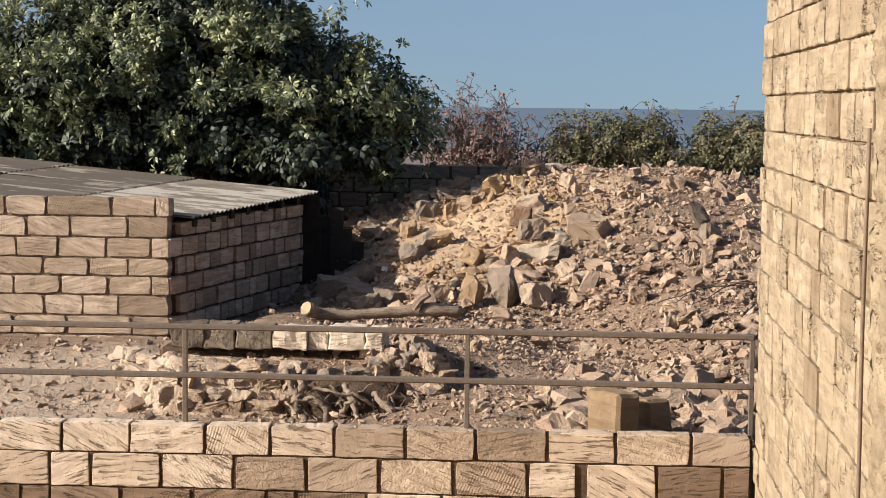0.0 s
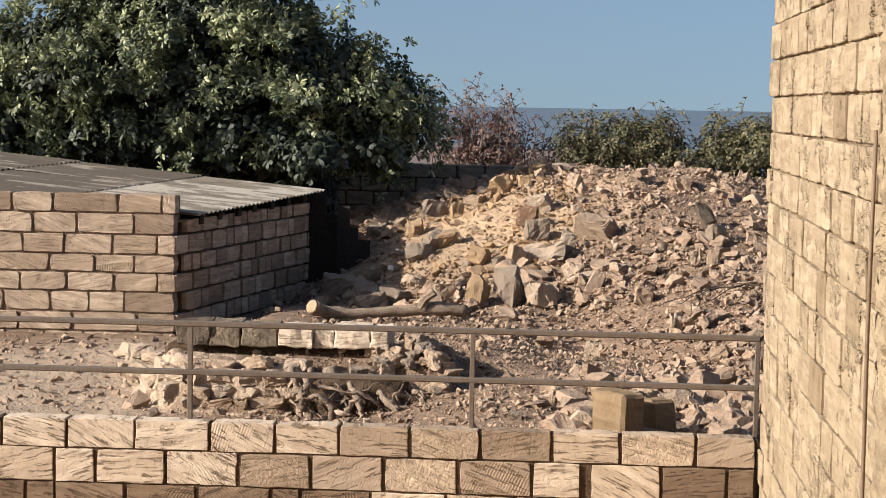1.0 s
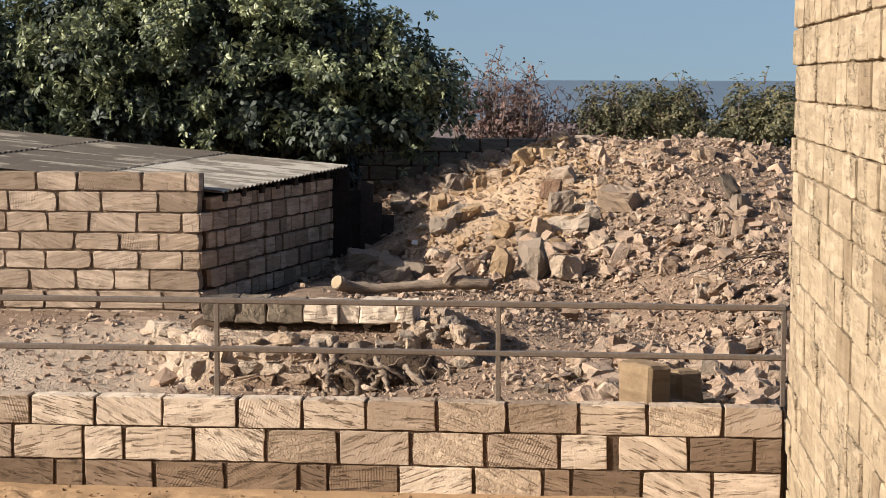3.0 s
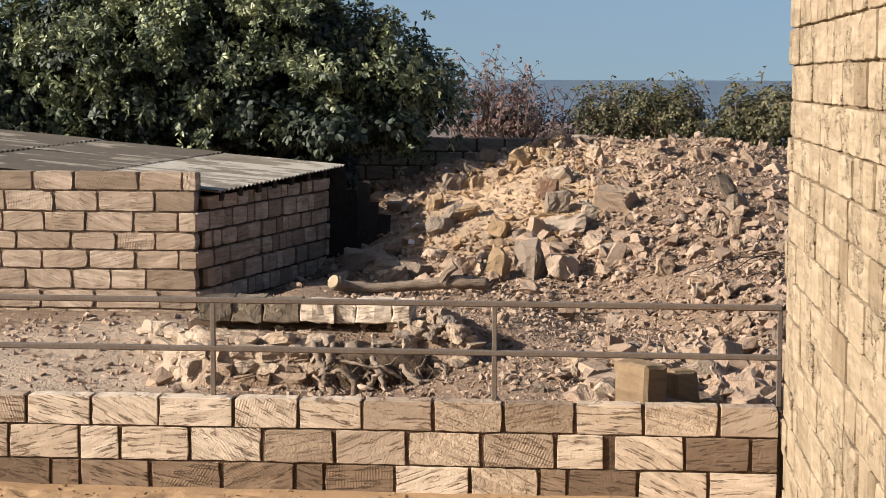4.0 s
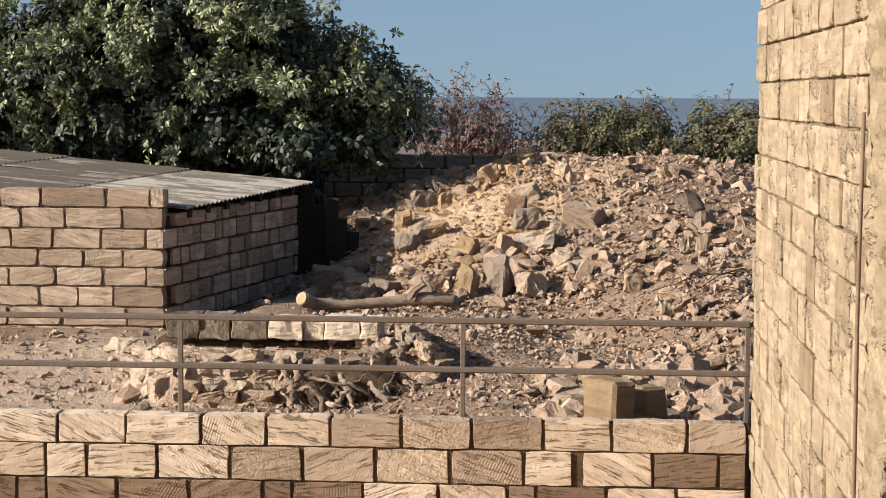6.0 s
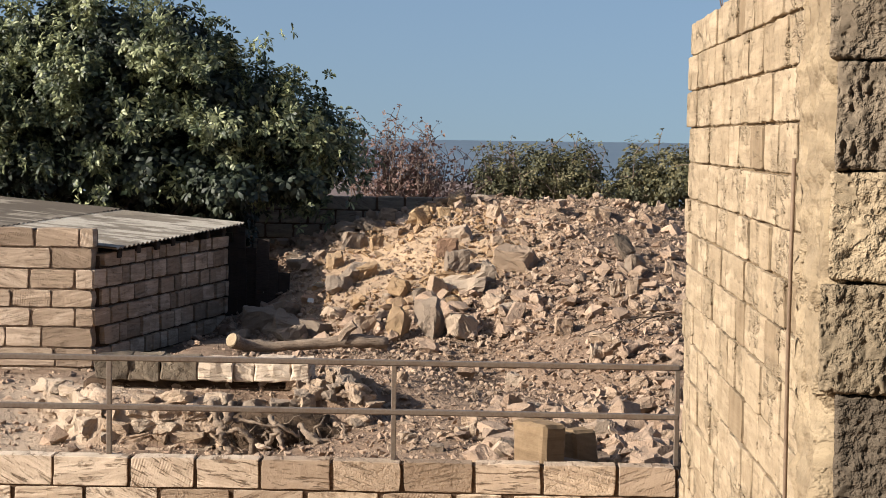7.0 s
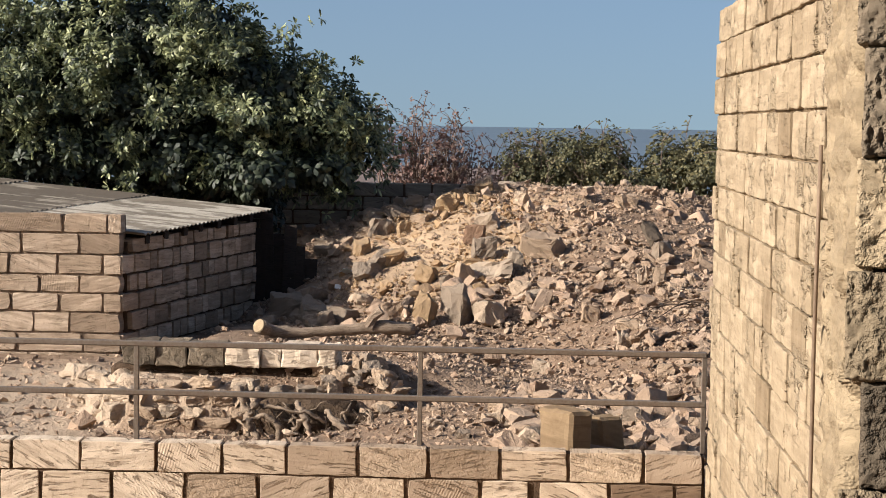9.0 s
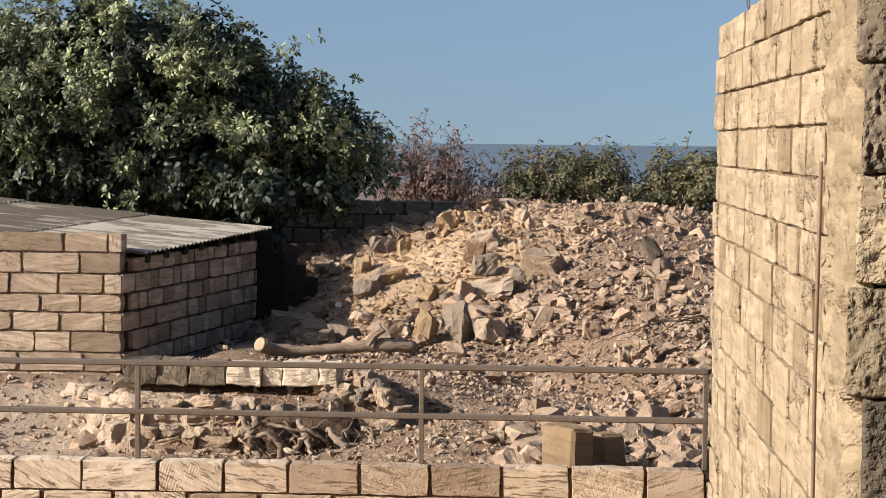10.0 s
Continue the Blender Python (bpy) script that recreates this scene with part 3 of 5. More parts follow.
def mortar_skin():
    """Lumpy mortar smeared over the left face of the pier."""
    bm = bmesh.new()
    ny, nz = 44, 420
    grid = []
    for j in range(nz + 1):
        z = -0.1 + 3.8 * j / nz
        row = []
        for i in range(ny + 1):
            a = 0.488 + 0.015 * noise.noise((0, z * 3.1, 4.0))
            y = a + (0.912 - a) * i / ny
            d = 0.012 * noise.noise((y * 9, z * 9, 1)) + 0.011 * noise.noise((y * 24, z * 24, 2)) + 0.006 * noise.noise((y * 60, z * 60, 3)) + 0.07 * max(0.0, noise.noise((y * 17, z * 13, 7)) - 0.2)
            joint = 0.5 + 0.5 * math.cos(2 * math.pi * (z - 3.719) / 0.1925)
            edge = 0.05 if i == 0 else 0.0
            row.append(bm.verts.new((1.514 + 0.063 * (y - 0.912) + d + edge - 0.008 * joint ** 6, y, z)))
        grid.append(row)
    for a, b in zip(grid, grid[1:]):
        for i in range(ny):
            bm.faces.new((a[i], b[i], b[i + 1], a[i + 1]))
    back = [bm.verts.new((1.56, r[ny].co.y, r[ny].co.z)) for r in grid]
    for k in range(nz):
        bm.faces.new((grid[k][ny], grid[k + 1][ny], back[k + 1], back[k]))
    part("mortar", bm, MORTAR_SKIN, pier, "lumpy sandy mortar smeared over the wall end", True)


mortar_skin()


# ---- unseen plain wall that closes the yard, added to block sky light ----
tagged(part("sky_block_wall", box(bmesh.new(), (-7.5, -4.6, -0.2), (12.0, -4.3, 11.0)), PLASTER), "plain grey unseen wall closing the yard, added to cut sky light", "wall", kind="structure")




# ---- railing on the low wall ----
def build_railing():
    rail = thing("railing", (0, 7.6, 0.6))
    tagged(rail, "brown-grey steel railing with two rails fixed on the low wall", "railing")
    for z in (1.135, 0.852):
        bm = box(bmesh.new(), (-6.0, -0.018, z - 0.617), (1.963, 0.018, z - 0.584), 0.006)
        part("rail", bm, STEEL, rail)
    for x in (-4.58, -2.942, -1.305, 0.334, 1.95):
        bm = box(bmesh.new(), (x - 0.014, -0.014, -0.03), (x + 0.014, 0.014, 0.52), 0.003)
        part("post", bm, STEEL, rail)


build_railing()

# steel rod standing at the back edge of the pier
rng = random.Random(3)
pts = [(1.487 + 0.0004 * k + 0.001 * math.sin(k * 1.7), 0.862, -0.01 + k * 0.2) for k in range(13)]
tagged(part("steel_rod", tube(bmesh.new(), pts, [0.0042] * 13, 8), RUST, smooth=True), "thin rusty steel rod standing against the wall", "rod")


# ---- shed ----
SHED_BLOCKS = block_meshes(STONE_SHED, 18, 21, 0.013, 0.005, 0.018)
SIDE_DIR = Vector((0.199, 0.980, 0))
SIDE_ANGLE = math.atan2(SIDE_DIR.y, SIDE_DIR.x)
CORNER = Vector((-3.07, 15.0, 0))


def eave_z(y):
    return 1.262 + 0.025 * (y - 15.2)


def roof_z(x, y):
    edge = CORNER.x + 0.203 * (y - 15.0) + 0.10
    return eave_z(y) + 0.088 * (edge - x)


def corrugated(length, width, pitch=0.112, deep=0.022, thick=0.007):
    """One corrugated sheet, waves along x, from the origin to -length and to +width."""
    bm = bmesh.new()
    n = int(width / pitch * 8)
    rows = []
    for lift in (0, -thick):
        for x in (0.0, -length / 2, -length):
            rows.append([bm.verts.new((x + 0.203 * width * k / n, width * k / n, lift + deep * 0.5 * math.cos(2 * math.pi * k / 8))) for k in range(n + 1)])
    for a, b in ((0, 1), (1, 2), (5, 4), (4, 3), (3, 0), (2, 5)):
        for k in range(n):
            bm.faces.new((rows[a][k], rows[a][k + 1], rows[b][k + 1], rows[b][k]))
    return bm


def build_shed():
    shed = thing("shed", CORNER)
    tagged(shed, "low shed of sawn limestone blocks with a grey corrugated roof", "shed")
    rng = random.Random(31)
    front = part("front_wall", box(bmesh.new(), (-4.9, 0.022, -0.2), (-0.03, 0.34, 1.46)), MORTAR_SHED, shed, "sunlit block wall rising above the roof edge")
    rows = [[-4.73, -4.32, -3.65, -3.21, -3.07], [-5.02, -4.52, -4.07, -3.49, -3.07], [-5.05, -4.62, -4.20, -3.71, -3.25, -3.07],
            [-4.91, -4.35, -3.89, -3.49, -3.07], [-5.07, -4.65, -4.17, -3.69, -3.25, -3.07], [-4.82, -4.34, -3.95, -3.59, -3.07],
            [-4.67, -4.11, -3.45, -3.07], [-4.80, -4.40, -4.00, -3.60, -3.20, -3.07]]
    tops = [1.489, 1.292, 1.083, 0.879, 0.697, 0.504, 0.298, 0.105, -0.1]
    for k, row in enumerate(rows):
        row = joints_to(row, -7.7, 0.44, rng)
        for a, b in zip(row, row[1:]):
            lay_block(SHED_BLOCKS, front, rng, a + 0.003 - CORNER.x, b - 0.003 - CORNER.x, tops[k + 1] + 0.005, tops[k] - 0.003, lambda s: (s, 0.095), 0.0, 0.006)
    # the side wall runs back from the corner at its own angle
    # darker mortar than the front wall's: joint shade put into its colour
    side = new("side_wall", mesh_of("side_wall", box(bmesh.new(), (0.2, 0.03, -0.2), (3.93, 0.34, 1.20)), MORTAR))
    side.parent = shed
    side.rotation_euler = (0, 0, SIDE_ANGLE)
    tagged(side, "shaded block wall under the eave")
    for k in range(7):
        top = [1.235, 1.083, 0.879, 0.697, 0.504, 0.298, 0.105, -0.1]
        s = 0.0 if k % 2 else 0.2
        while s < 3.93:
            e = min(s + rng.choice((0.4, 0.4, 0.2, 0.2, 0.3)), 3.95)
            if s < 3.85:
                lay_block(SHED_BLOCKS, side, rng, s + 0.007, e - 0.007, top[k + 1] + 0.008, top[k] - 0.005, lambda s: (s, 0.085), 0.0, 0.016)
            s = e
    # back and far walls, out of view, close the shed
    part("back_wall", box(bmesh.new(), (-4.9, 3.90, -0.2), (0.60, 4.10, 1.25)), STONE_SHED, shed)
    part("far_wall", box(bmesh.new(), (-4.9, 0.34, -0.2), (-4.7, 3.90, 1.6)), STONE_SHED, shed)
    # wall plate and rafter ends under the eave
    for k in range(8):
        y = 15.55 + 0.5 * k
        x = CORNER.x + 0.203 * (y - 15.0)
        z = eave_z(y)
        bm = box(bmesh.new(), (-0.75, -0.055, -0.105), (rng.uniform(0.015, 0.05), 0.055, -0.02), 0.006)
        raf = part("rafter", bm, BEAM_AND_SHADE, shed, "dark old timber rafter end")
        raf.location = Vector((x, y, z)) - CORNER
        raf.rotation_euler = (0, radians(5), radians(-11.5))
    # roof sheets, lapped from the eave upwards
    length, width = 1.62, 1.12
    for row in range(3):
        for col in range(4):
            y = 15.22 + col * 1.008
            edge = CORNER.x + 0.203 * (y - 15.0) + 0.13 + rng.uniform(-0.006, 0.006)
            x = edge - row * 1.5
            bm = corrugated(length, width if col < 3 else 0.70)
            sheet = part("roof_sheet", bm, SHEET_OLD if row else SHEET, shed, "weathered grey corrugated cement sheet", True)
            sheet.location = Vector((x, y, roof_z(x, y) + 0.02 + 0.012 * row)) - CORNER
            sheet.rotation_euler = (0.043, math.atan(0.088) + rng.uniform(-0.004, 0.004), -0.20 * 0)
            sheet.modifiers.new("edge", "EDGE_SPLIT").split_angle = radians(60)


build_shed()


# ---- wall at the back of the plot ----
rng = random.Random(41)
BACK_BLOCKS = block_meshes(STONE_BACK, 5, 41, 0.008, 0.012)
rows = []
for k in range(6):
    row, x = [-5.2], -5.2 + 0.2 * (k % 2) + 0.12
    while x < 0.9:
        row.append(round(x, 3))
        x += 0.39
    rows.append(row + [1.1])
course_wall("wall_back", "old block wall half buried by the rubble, tree shade in its grey", rows, [1.60 - 0.2 * k for k in range(7)],
            lambda s: (s, 22.60), 0.0, BACK_BLOCKS, MORTAR, (-5.2, 22.53, -0.2), (1.1, 22.67, 1.58), 43, 0.016, 0.01)


# ---- loose stones ----
def stone_points(rng, n, flat):
    """Angular stone: the hull of a few points near an ellipsoid, cut by flat faces."""
    pts = []
    for _ in range(n):
        v = Vector([rng.gauss(0, 1) for _ in range(3)]).normalized()
        v = Vector([math.copysign(abs(c) ** 0.7, c) for c in v])
        pts.append(Vector((v.x, v.y * 0.78, v.z * flat)) * rng.uniform(0.42, 0.56))
    return pts


def chunk_points(rng, flat):
    """Blocky quarry chunk: the corners of a box pushed about, with some knocked off."""
    pts = []
    for sx in (-1, 1):
        for sy in (-1, 1):
            for sz in (-1, 1):
                p = Vector((sx * rng.uniform(0.30, 0.52), sy * rng.uniform(0.22, 0.42), sz * flat * rng.uniform(0.30, 0.55)))
                if rng.random() < 0.55:
                    pts += [p * 1.0 - Vector((sx * rng.uniform(0.08, 0.22), 0, 0)), p - Vector((0, sy * rng.uniform(0.08, 0.2), 0)), p - Vector((0, 0, sz * flat * rng.uniform(0.1, 0.25)))]
                else:
                    pts.append(p)
    return pts


def hull_mesh(rng, n=16, flat=0.6, bevel=0.0, chunk=True):
    bm = bmesh.new()
    for p in chunk_points(rng, flat) if chunk else stone_points(rng, n, flat):
        bm.verts.new(p)
    bmesh.ops.convex_hull(bm, input=bm.verts[:])
    loose = [v for v in bm.verts if not v.link_faces]
    bmesh.ops.delete(bm, geom=loose, context="VERTS")
    if bevel:
        bmesh.ops.bevel(bm, geom=bm.edges[:], offset=bevel, segments=1, affect="EDGES")
    bmesh.ops.triangulate(bm, faces=bm.faces[:])
    return bm


def roughen(bm, seed, times=1):
    """Breaks the flat faces of a stone up, coarse and fine."""
    for _ in range(times):
        bmesh.ops.subdivide_edges(bm, edges=bm.edges[:], cuts=1, use_grid_fill=True)
        bmesh.ops.triangulate(bm, faces=bm.faces[:])
    for v in bm.verts:
        a, b = v.co * 3.2 + Vector((seed * 1.7, 0, 0)), v.co * 9 + Vector((0, seed * 2.3, 0))
        v.co += Vector([noise.noise(a + Vector((0, 0, 7 * i))) * 0.10 + noise.noise(b + Vector((0, 0, 7 * i))) * 0.05 for i in range(3)])
    return bm


def arrays_of(bm):
    bm.verts.index_update()
    v = np.array([v.co[:] for v in bm.verts])
    f = np.array([[q.index for q in p.verts] for p in bm.faces])
    bm.free()
    return v, f


rng = random.Random(51)
PEBBLES = [arrays_of(hull_mesh(rng, 8, rng.uniform(0.4, 0.75), 0, False)) for _ in range(12)]
STONES = [arrays_of((roughen if k % 9 > 1 else lambda b, s: b)(hull_mesh(rng, rng.choice((9, 10, 12)), rng.uniform(0.3, 0.65), 0, k % 3 == 0), k)) for k in range(36)]


def scatter(name, kinds, xy, size, sink, seed, material, label, lift=0.01):
    """Joins many small stones, each turned and sized by itself, into one mesh lying on the ground."""
    g = np.random.default_rng(seed)
    z = height(xy[:, 0], xy[:, 1])
    verts, faces, base = [], [], 0
    for i in range(len(xy)):
        v, f = kinds[g.integers(len(kinds))]
        m = np.array(Euler((g.normal(0, 0.45), g.normal(0, 0.45), g.uniform(0, 6.28))).to_matrix())
        s = size[i] * np.array([g.uniform(0.8, 1.25), g.uniform(0.8, 1.2), g.uniform(0.75, 1.2)])
        w = (v * s) @ m.T + np.array([xy[i, 0], xy[i, 1], z[i] + size[i] * sink + lift * g.uniform(-0.25, 1.0)])
        verts.append(w), faces.append(f + base)
        base += len(v)
    me = bpy.data.meshes.new(name)
    me.from_pydata(np.concatenate(verts).tolist(), [], np.concatenate(faces).tolist())
    me.materials.append(material)
    return tagged(new(name, me), label, name, kind="stuff")


def rubble_share(x, y):
    """How thickly stones lie at a place of the plot."""
    foot = np.interp(x, [-6, -2.2, -1.2, -0.2, 1.0, 2.4, 6], [19.0, 18.0, 16.6, 14.6, 13.6, 9.0, 9.0])
    mound = smooth01(y, foot - 0.8, foot + 0.6)
    near = smooth01(x, 0.6, 1.3) * smooth01(y, 12.5, 10.5) * 0.9
    right = smooth01(x, 1.1, 1.9)
    sandy = smooth01(np.hypot(x + 0.1, (y - 18.5) * 0.55), 1.3, 0.6)
    patch = np.clip(0.62 + 1.5 * fbm(x, y, 0.75, 3, 9), 0.12, 1) * (1 - 0.72 * sandy)
    bare = smooth01(x, 0.6, 1.2) * smooth01(y, 16.8, 18.0) * 0.6 + smooth01(np.hypot((x - 0.9) * 0.7, y - 13.0), 0.9, 0.5) * 0.6
    return np.clip(np.maximum(np.maximum(mound, near), right) * patch * (1 - bare), 0.0, 1)


def lay_rubble():
    g = np.random.default_rng(7)
    def draw(n, x0, x1, y0, y1, floor):
        x, y = g.uniform(x0, x1, n), g.uniform(y0, y1, n)
        keep = g.uniform(0, 1, n) < np.maximum(rubble_share(x, y), floor)
        shed = (x < -3.0 + 0.203 * (y - 15)) & (y > 14.95) & (y < 19.3)
        wall = (x > 1.9) & (y < 7.6)
        keep &= ~shed & ~wall
        return np.stack([x[keep], y[keep]], -1)
    xy = draw(33000, -2.6, 4.2, 7.95, 21.6, 0.02)
    heaps = smooth01(np.hypot((xy[:, 0] - 0.4) * 0.8, (xy[:, 1] - 16.5) * 0.6), 1.5, 0.5) + smooth01(np.hypot(xy[:, 0] - 2.4, (xy[:, 1] - 17.3) * 0.6), 0.9, 0.3) + smooth01(np.hypot(xy[:, 0] - 1.4, xy[:, 1] - 9.5), 2.0, 1.0)
    size = np.clip(0.0325 * (1 - g.uniform(0, 1, len(xy))) ** -0.5, 0.03, 0.19) * (1 + 0.35 * np.clip(heaps, 0, 1))
    sandy = smooth01(np.hypot(xy[:, 0] + 0.1, (xy[:, 1] - 18.5) * 0.55), 1.5, 0.8) > g.uniform(0, 1, len(xy))
    scatter("rubble", STONES, xy[~sandy], size[~sandy], 0.20, 1, RUBBLE, "heap of broken pale limestone rubble on the mound", 0.035)
    scatter("rubble", STONES, xy[sandy], size[sandy], 0.10, 5, RUBBLE_OCHRE, "yellowish stones half sunk in the sandy soil", 0.02)
    xy = np.concatenate([draw(56000, -1.6, 4.2, 7.8, 21.8, 0.40), draw(12000, -5.5, -1.6, 8.5, 21.8, 0.16)])
    size = np.clip(0.018 * (1 - g.uniform(0, 1, len(xy))) ** -0.5, 0.015, 0.075)
    xy2 = draw(420, -4.6, -2.2, 9.6, 14.6, 0.9)
    scatter("clods", STONES, xy2, g.uniform(0.04, 0.12, len(xy2)), -0.08, 6, RUBBLE, "flat clods of dry earth trodden into the sand", 0.0)
    scatter("gravel", PEBBLES, xy, size, 0.15, 2, RUBBLE, "small stone chips strewn over the dry earth")


lay_rubble()


def strew_litter():
    """Dark dry bits trodden into the sand of the yard."""
    g = np.random.default_rng(19)
    n = 420
    xy = np.stack([g.uniform(-3.6, 1.95, n), 7.45 - np.abs(g.normal(0, 0.75, n))], -1)
    size = np.clip(0.016 * (1 - g.uniform(0, 1, n)) ** -0.5, 0.012, 0.07)
    scatter("litter", PEBBLES, xy, size, 0.02, 4, LITTER, "dark dry bits and leaf litter strewn over the sand", 0.004)


strew_litter()


def lone_stone(x, y, size, material, label, seed, flat=0.65, turn=(0, 0, 0), sink=0.25, stretch=(1, 1, 1), n=20, lift=0.0):
    rng = random.Random(seed)
    bm = hull_mesh(rng, min(n, 15), flat, 0, seed % 3 == 0)
    roughen(bm, seed, 2)
    for v in bm.verts:
        v.co = Vector([v.co[i] * size * 0.86 * stretch[i] for i in range(3)])
    ob = part("stone", bm, material)
    ob.location = (x, y, float(height(x, y)) + size * sink + lift)
    ob.rotation_euler = [radians(a) for a in turn]
    return tagged(ob, label, "stone", "loose stones on the plot")


def boxed_stone(w, d, h, seed, tilt=0.0, rough=2):
    """A broken stone turned by tilt degrees and brought to the size w x d x h, its foot at z = 0."""
    rng = random.Random(seed)
    bm = hull_mesh(rng, 14, rng.uniform(0.6, 0.95), 0, seed % 5 != 1)
    turn = Euler((rng.uniform(-0.2, 0.2), radians(tilt), rng.uniform(-0.5, 0.5))).to_matrix()
    for v in bm.verts:
        v.co = turn @ v.co
    roughen(bm, seed, rough)
    lo = Vector([min(v.co[i] for v in bm.verts) for i in range(3)])
    hi = Vector([max(v.co[i] for v in bm.verts) for i in range(3)])
    for v in bm.verts:
        q = [(v.co[i] - lo[i]) / (hi[i] - lo[i]) for i in range(3)]
        v.co = Vector(((q[0] - 0.5) * w, (q[1] - 0.5) * d, q[2] * h))
    return bm


def set_stone(x, y, w, h, material, label, seed, tilt):
    """A stone of a known width and height, its foot a little below the ground."""
    ob = part("stone", boxed_stone(w, w * 0.85, h * 1.05, seed, tilt), material)
    ob.location = (x, y, float(height(x, y)) - h * 0.15)
    return tagged(ob, label, "stone", "loose stones on the plot")


def lay_stones():
    pale, tan, grey = "pale angular limestone lump lying on the rubble", "tan broken limestone block lying on the mound", "dark grey weathered boulder resting on the rubble"
    ochre, dark, rusty = "yellowish limestone block half sunk in the sandy soil", "dark wedge-shaped rock standing on the rubble", "rusty brown crumbling lump among the stones"
    set_stone(2.31, 17.33, 0.25, 0.31, DARK_ROCK, dark, 801, 38)
    set_stone(2.37, 16.59, 0.25, 0.23, BOULDER_GREY, grey, 802, 10)
    set_stone(2.12, 15.75, 0.13, 0.22, PALE_STONE, pale, 803, 0)
    set_stone(2.28, 15.71, 0.15, 0.19, BOULDER, tan, 804, 0)
    set_stone(2.74, 16.55, 0.13, 0.21, BOULDER, tan, 805, 5)
    set_stone(2.62, 15.65, 0.15, 0.12, BOULDER, tan, 806, 0)
    set_stone(1.11, 17.48, 0.52, 0.32, BOULDER, tan, 807, 12)
    set_stone(0.33, 18.12, 0.26, 0.24, RUSTY_ROCK, rusty, 808, 0)
    set_stone(0.45, 17.67, 0.30, 0.27, BOULDER_GREY, grey, 809, 0)
    set_stone(0.81, 17.09, 0.18, 0.28, PALE_STONE, pale, 810, 10)
    set_stone(0.55, 16.89, 0.48, 0.25, PALE_STONE, pale, 811, -15)
    set_stone(0.26, 16.71, 0.23, 0.27, BOULDER, tan, 812, 20)
    set_stone(2.14, 19.64, 0.31, 0.18, BOULDER, tan, 813, 0)
    set_stone(0.85, 19.95, 0.21, 0.18, BOULDER, tan, 814, 0)
    set_stone(0.56, 15.40, 0.33, 0.29, PALE_STONE, pale, 815, 10)
    set_stone(0.87, 16.16, 0.26, 0.20, BOULDER, tan, 816, 0)
    set_stone(1.05, 16.05, 0.27, 0.13, PALE_STONE, pale, 817, -8)
    set_stone(1.56, 14.82, 0.20, 0.19, BOULDER, tan, 818, 10)
    set_stone(1.89, 14.20, 0.26, 0.12, BOULDER, tan, 819, 0)
    set_stone(1.82, 13.66, 0.14, 0.20, PALE_STONE, pale, 820, 10)
    set_stone(0.23, 15.46, 0.32, 0.46, BOULDER_GREY, grey, 821, 25)
    set_stone(-0.08, 15.47, 0.27, 0.40, BOULDER_OCHRE, ochre, 822, 15)
    set_stone(0.07, 16.69, 0.16, 0.16, BOULDER_GREY, grey, 823, 0)
    set_stone(-0.17, 17.04, 0.27, 0.24, BOULDER_OCHRE, ochre, 824, 10)
    set_stone(-0.60, 18.22, 0.32, 0.22, BOULDER_OCHRE, ochre, 825, -12)
    set_stone(-1.04, 19.00, 0.24, 0.23, BOULDER_OCHRE, ochre, 826, 0)
    set_stone(-0.82, 19.67, 0.25, 0.18, BOULDER_OCHRE, ochre, 827, 0)
    set_stone(-0.57, 19.32, 0.18, 0.21, BOULDER_OCHRE, ochre, 828, 0)
    set_stone(-1.01, 19.61, 0.25, 0.13, BOULDER, tan, 829, 0)
    set_stone(-0.41, 19.96, 0.27, 0.14, BOULDER, tan, 830, 0)
    set_stone(-0.08, 20.08, 0.34, 0.31, BOULDER_OCHRE, ochre, 831, -10)
    set_stone(0.22, 20.08, 0.20, 0.18, BOULDER_OCHRE, ochre, 832, 0)
    set_stone(0.36, 20.77, 0.26, 0.22, BOULDER_OCHRE, ochre, 833, 0)
    set_stone(0.67, 20.93, 0.26, 0.13, PALE_STONE, pale, 834, 0)
    set_stone(0.46, 18.79, 0.31, 0.23, PALE_STONE, pale, 835, -12)
    set_stone(-0.76, 20.33, 0.37, 0.20, BOULDER_GREY, grey, 836, 0)
    set_stone(-0.52, 20.66, 0.22, 0.17, BOULDER_GREY, grey, 837, 0)
    set_stone(-1.75, 17.55, 0.41, 0.31, BOULDER_GREY, grey, 838, 0)
    set_stone(-1.01, 16.46, 0.36, 0.23, BOULDER_GREY, grey, 839, 0)
    set_stone(-1.40, 17.05, 0.31, 0.20, BOULDER_GREY, grey, 840, 0)
    set_stone(-1.44, 19.76, 0.14, 0.11, PALE_STONE, pale, 841, 0)
    set_stone(-0.83, 16.95, 0.21, 0.16, BOULDER, tan, 842, 0)
    set_stone(-0.30, 15.16, 0.20, 0.16, PALE_STONE, pale, 843, 0)
    set_stone(-0.45, 15.94, 0.25, 0.22, BOULDER, tan, 844, 0)
    set_stone(1.08, 13.66, 0.20, 0.16, PALE_STONE, pale, 845, 5)
    set_stone(0.13, 12.26, 0.12, 0.09, BOULDER, tan, 846, 0)
    set_stone(1.15, 10.26, 0.16, 0.12, PALE_STONE, pale, 847, 0)
    set_stone(0.31, 9.83, 0.14, 0.08, PALE_STONE, pale, 848, 0)
    set_stone(1.49, 10.54, 0.16, 0.11, BOULDER, tan, 849, 0)
    set_stone(2.12, 12.53, 0.16, 0.13, BOULDER, tan, 850, 0)
    set_stone(2.37, 11.88, 0.12, 0.15, BOULDER_GREY, grey, 851, 0)
    set_stone(1.94, 9.39, 0.14, 0.11, BOULDER, tan, 852, 0)
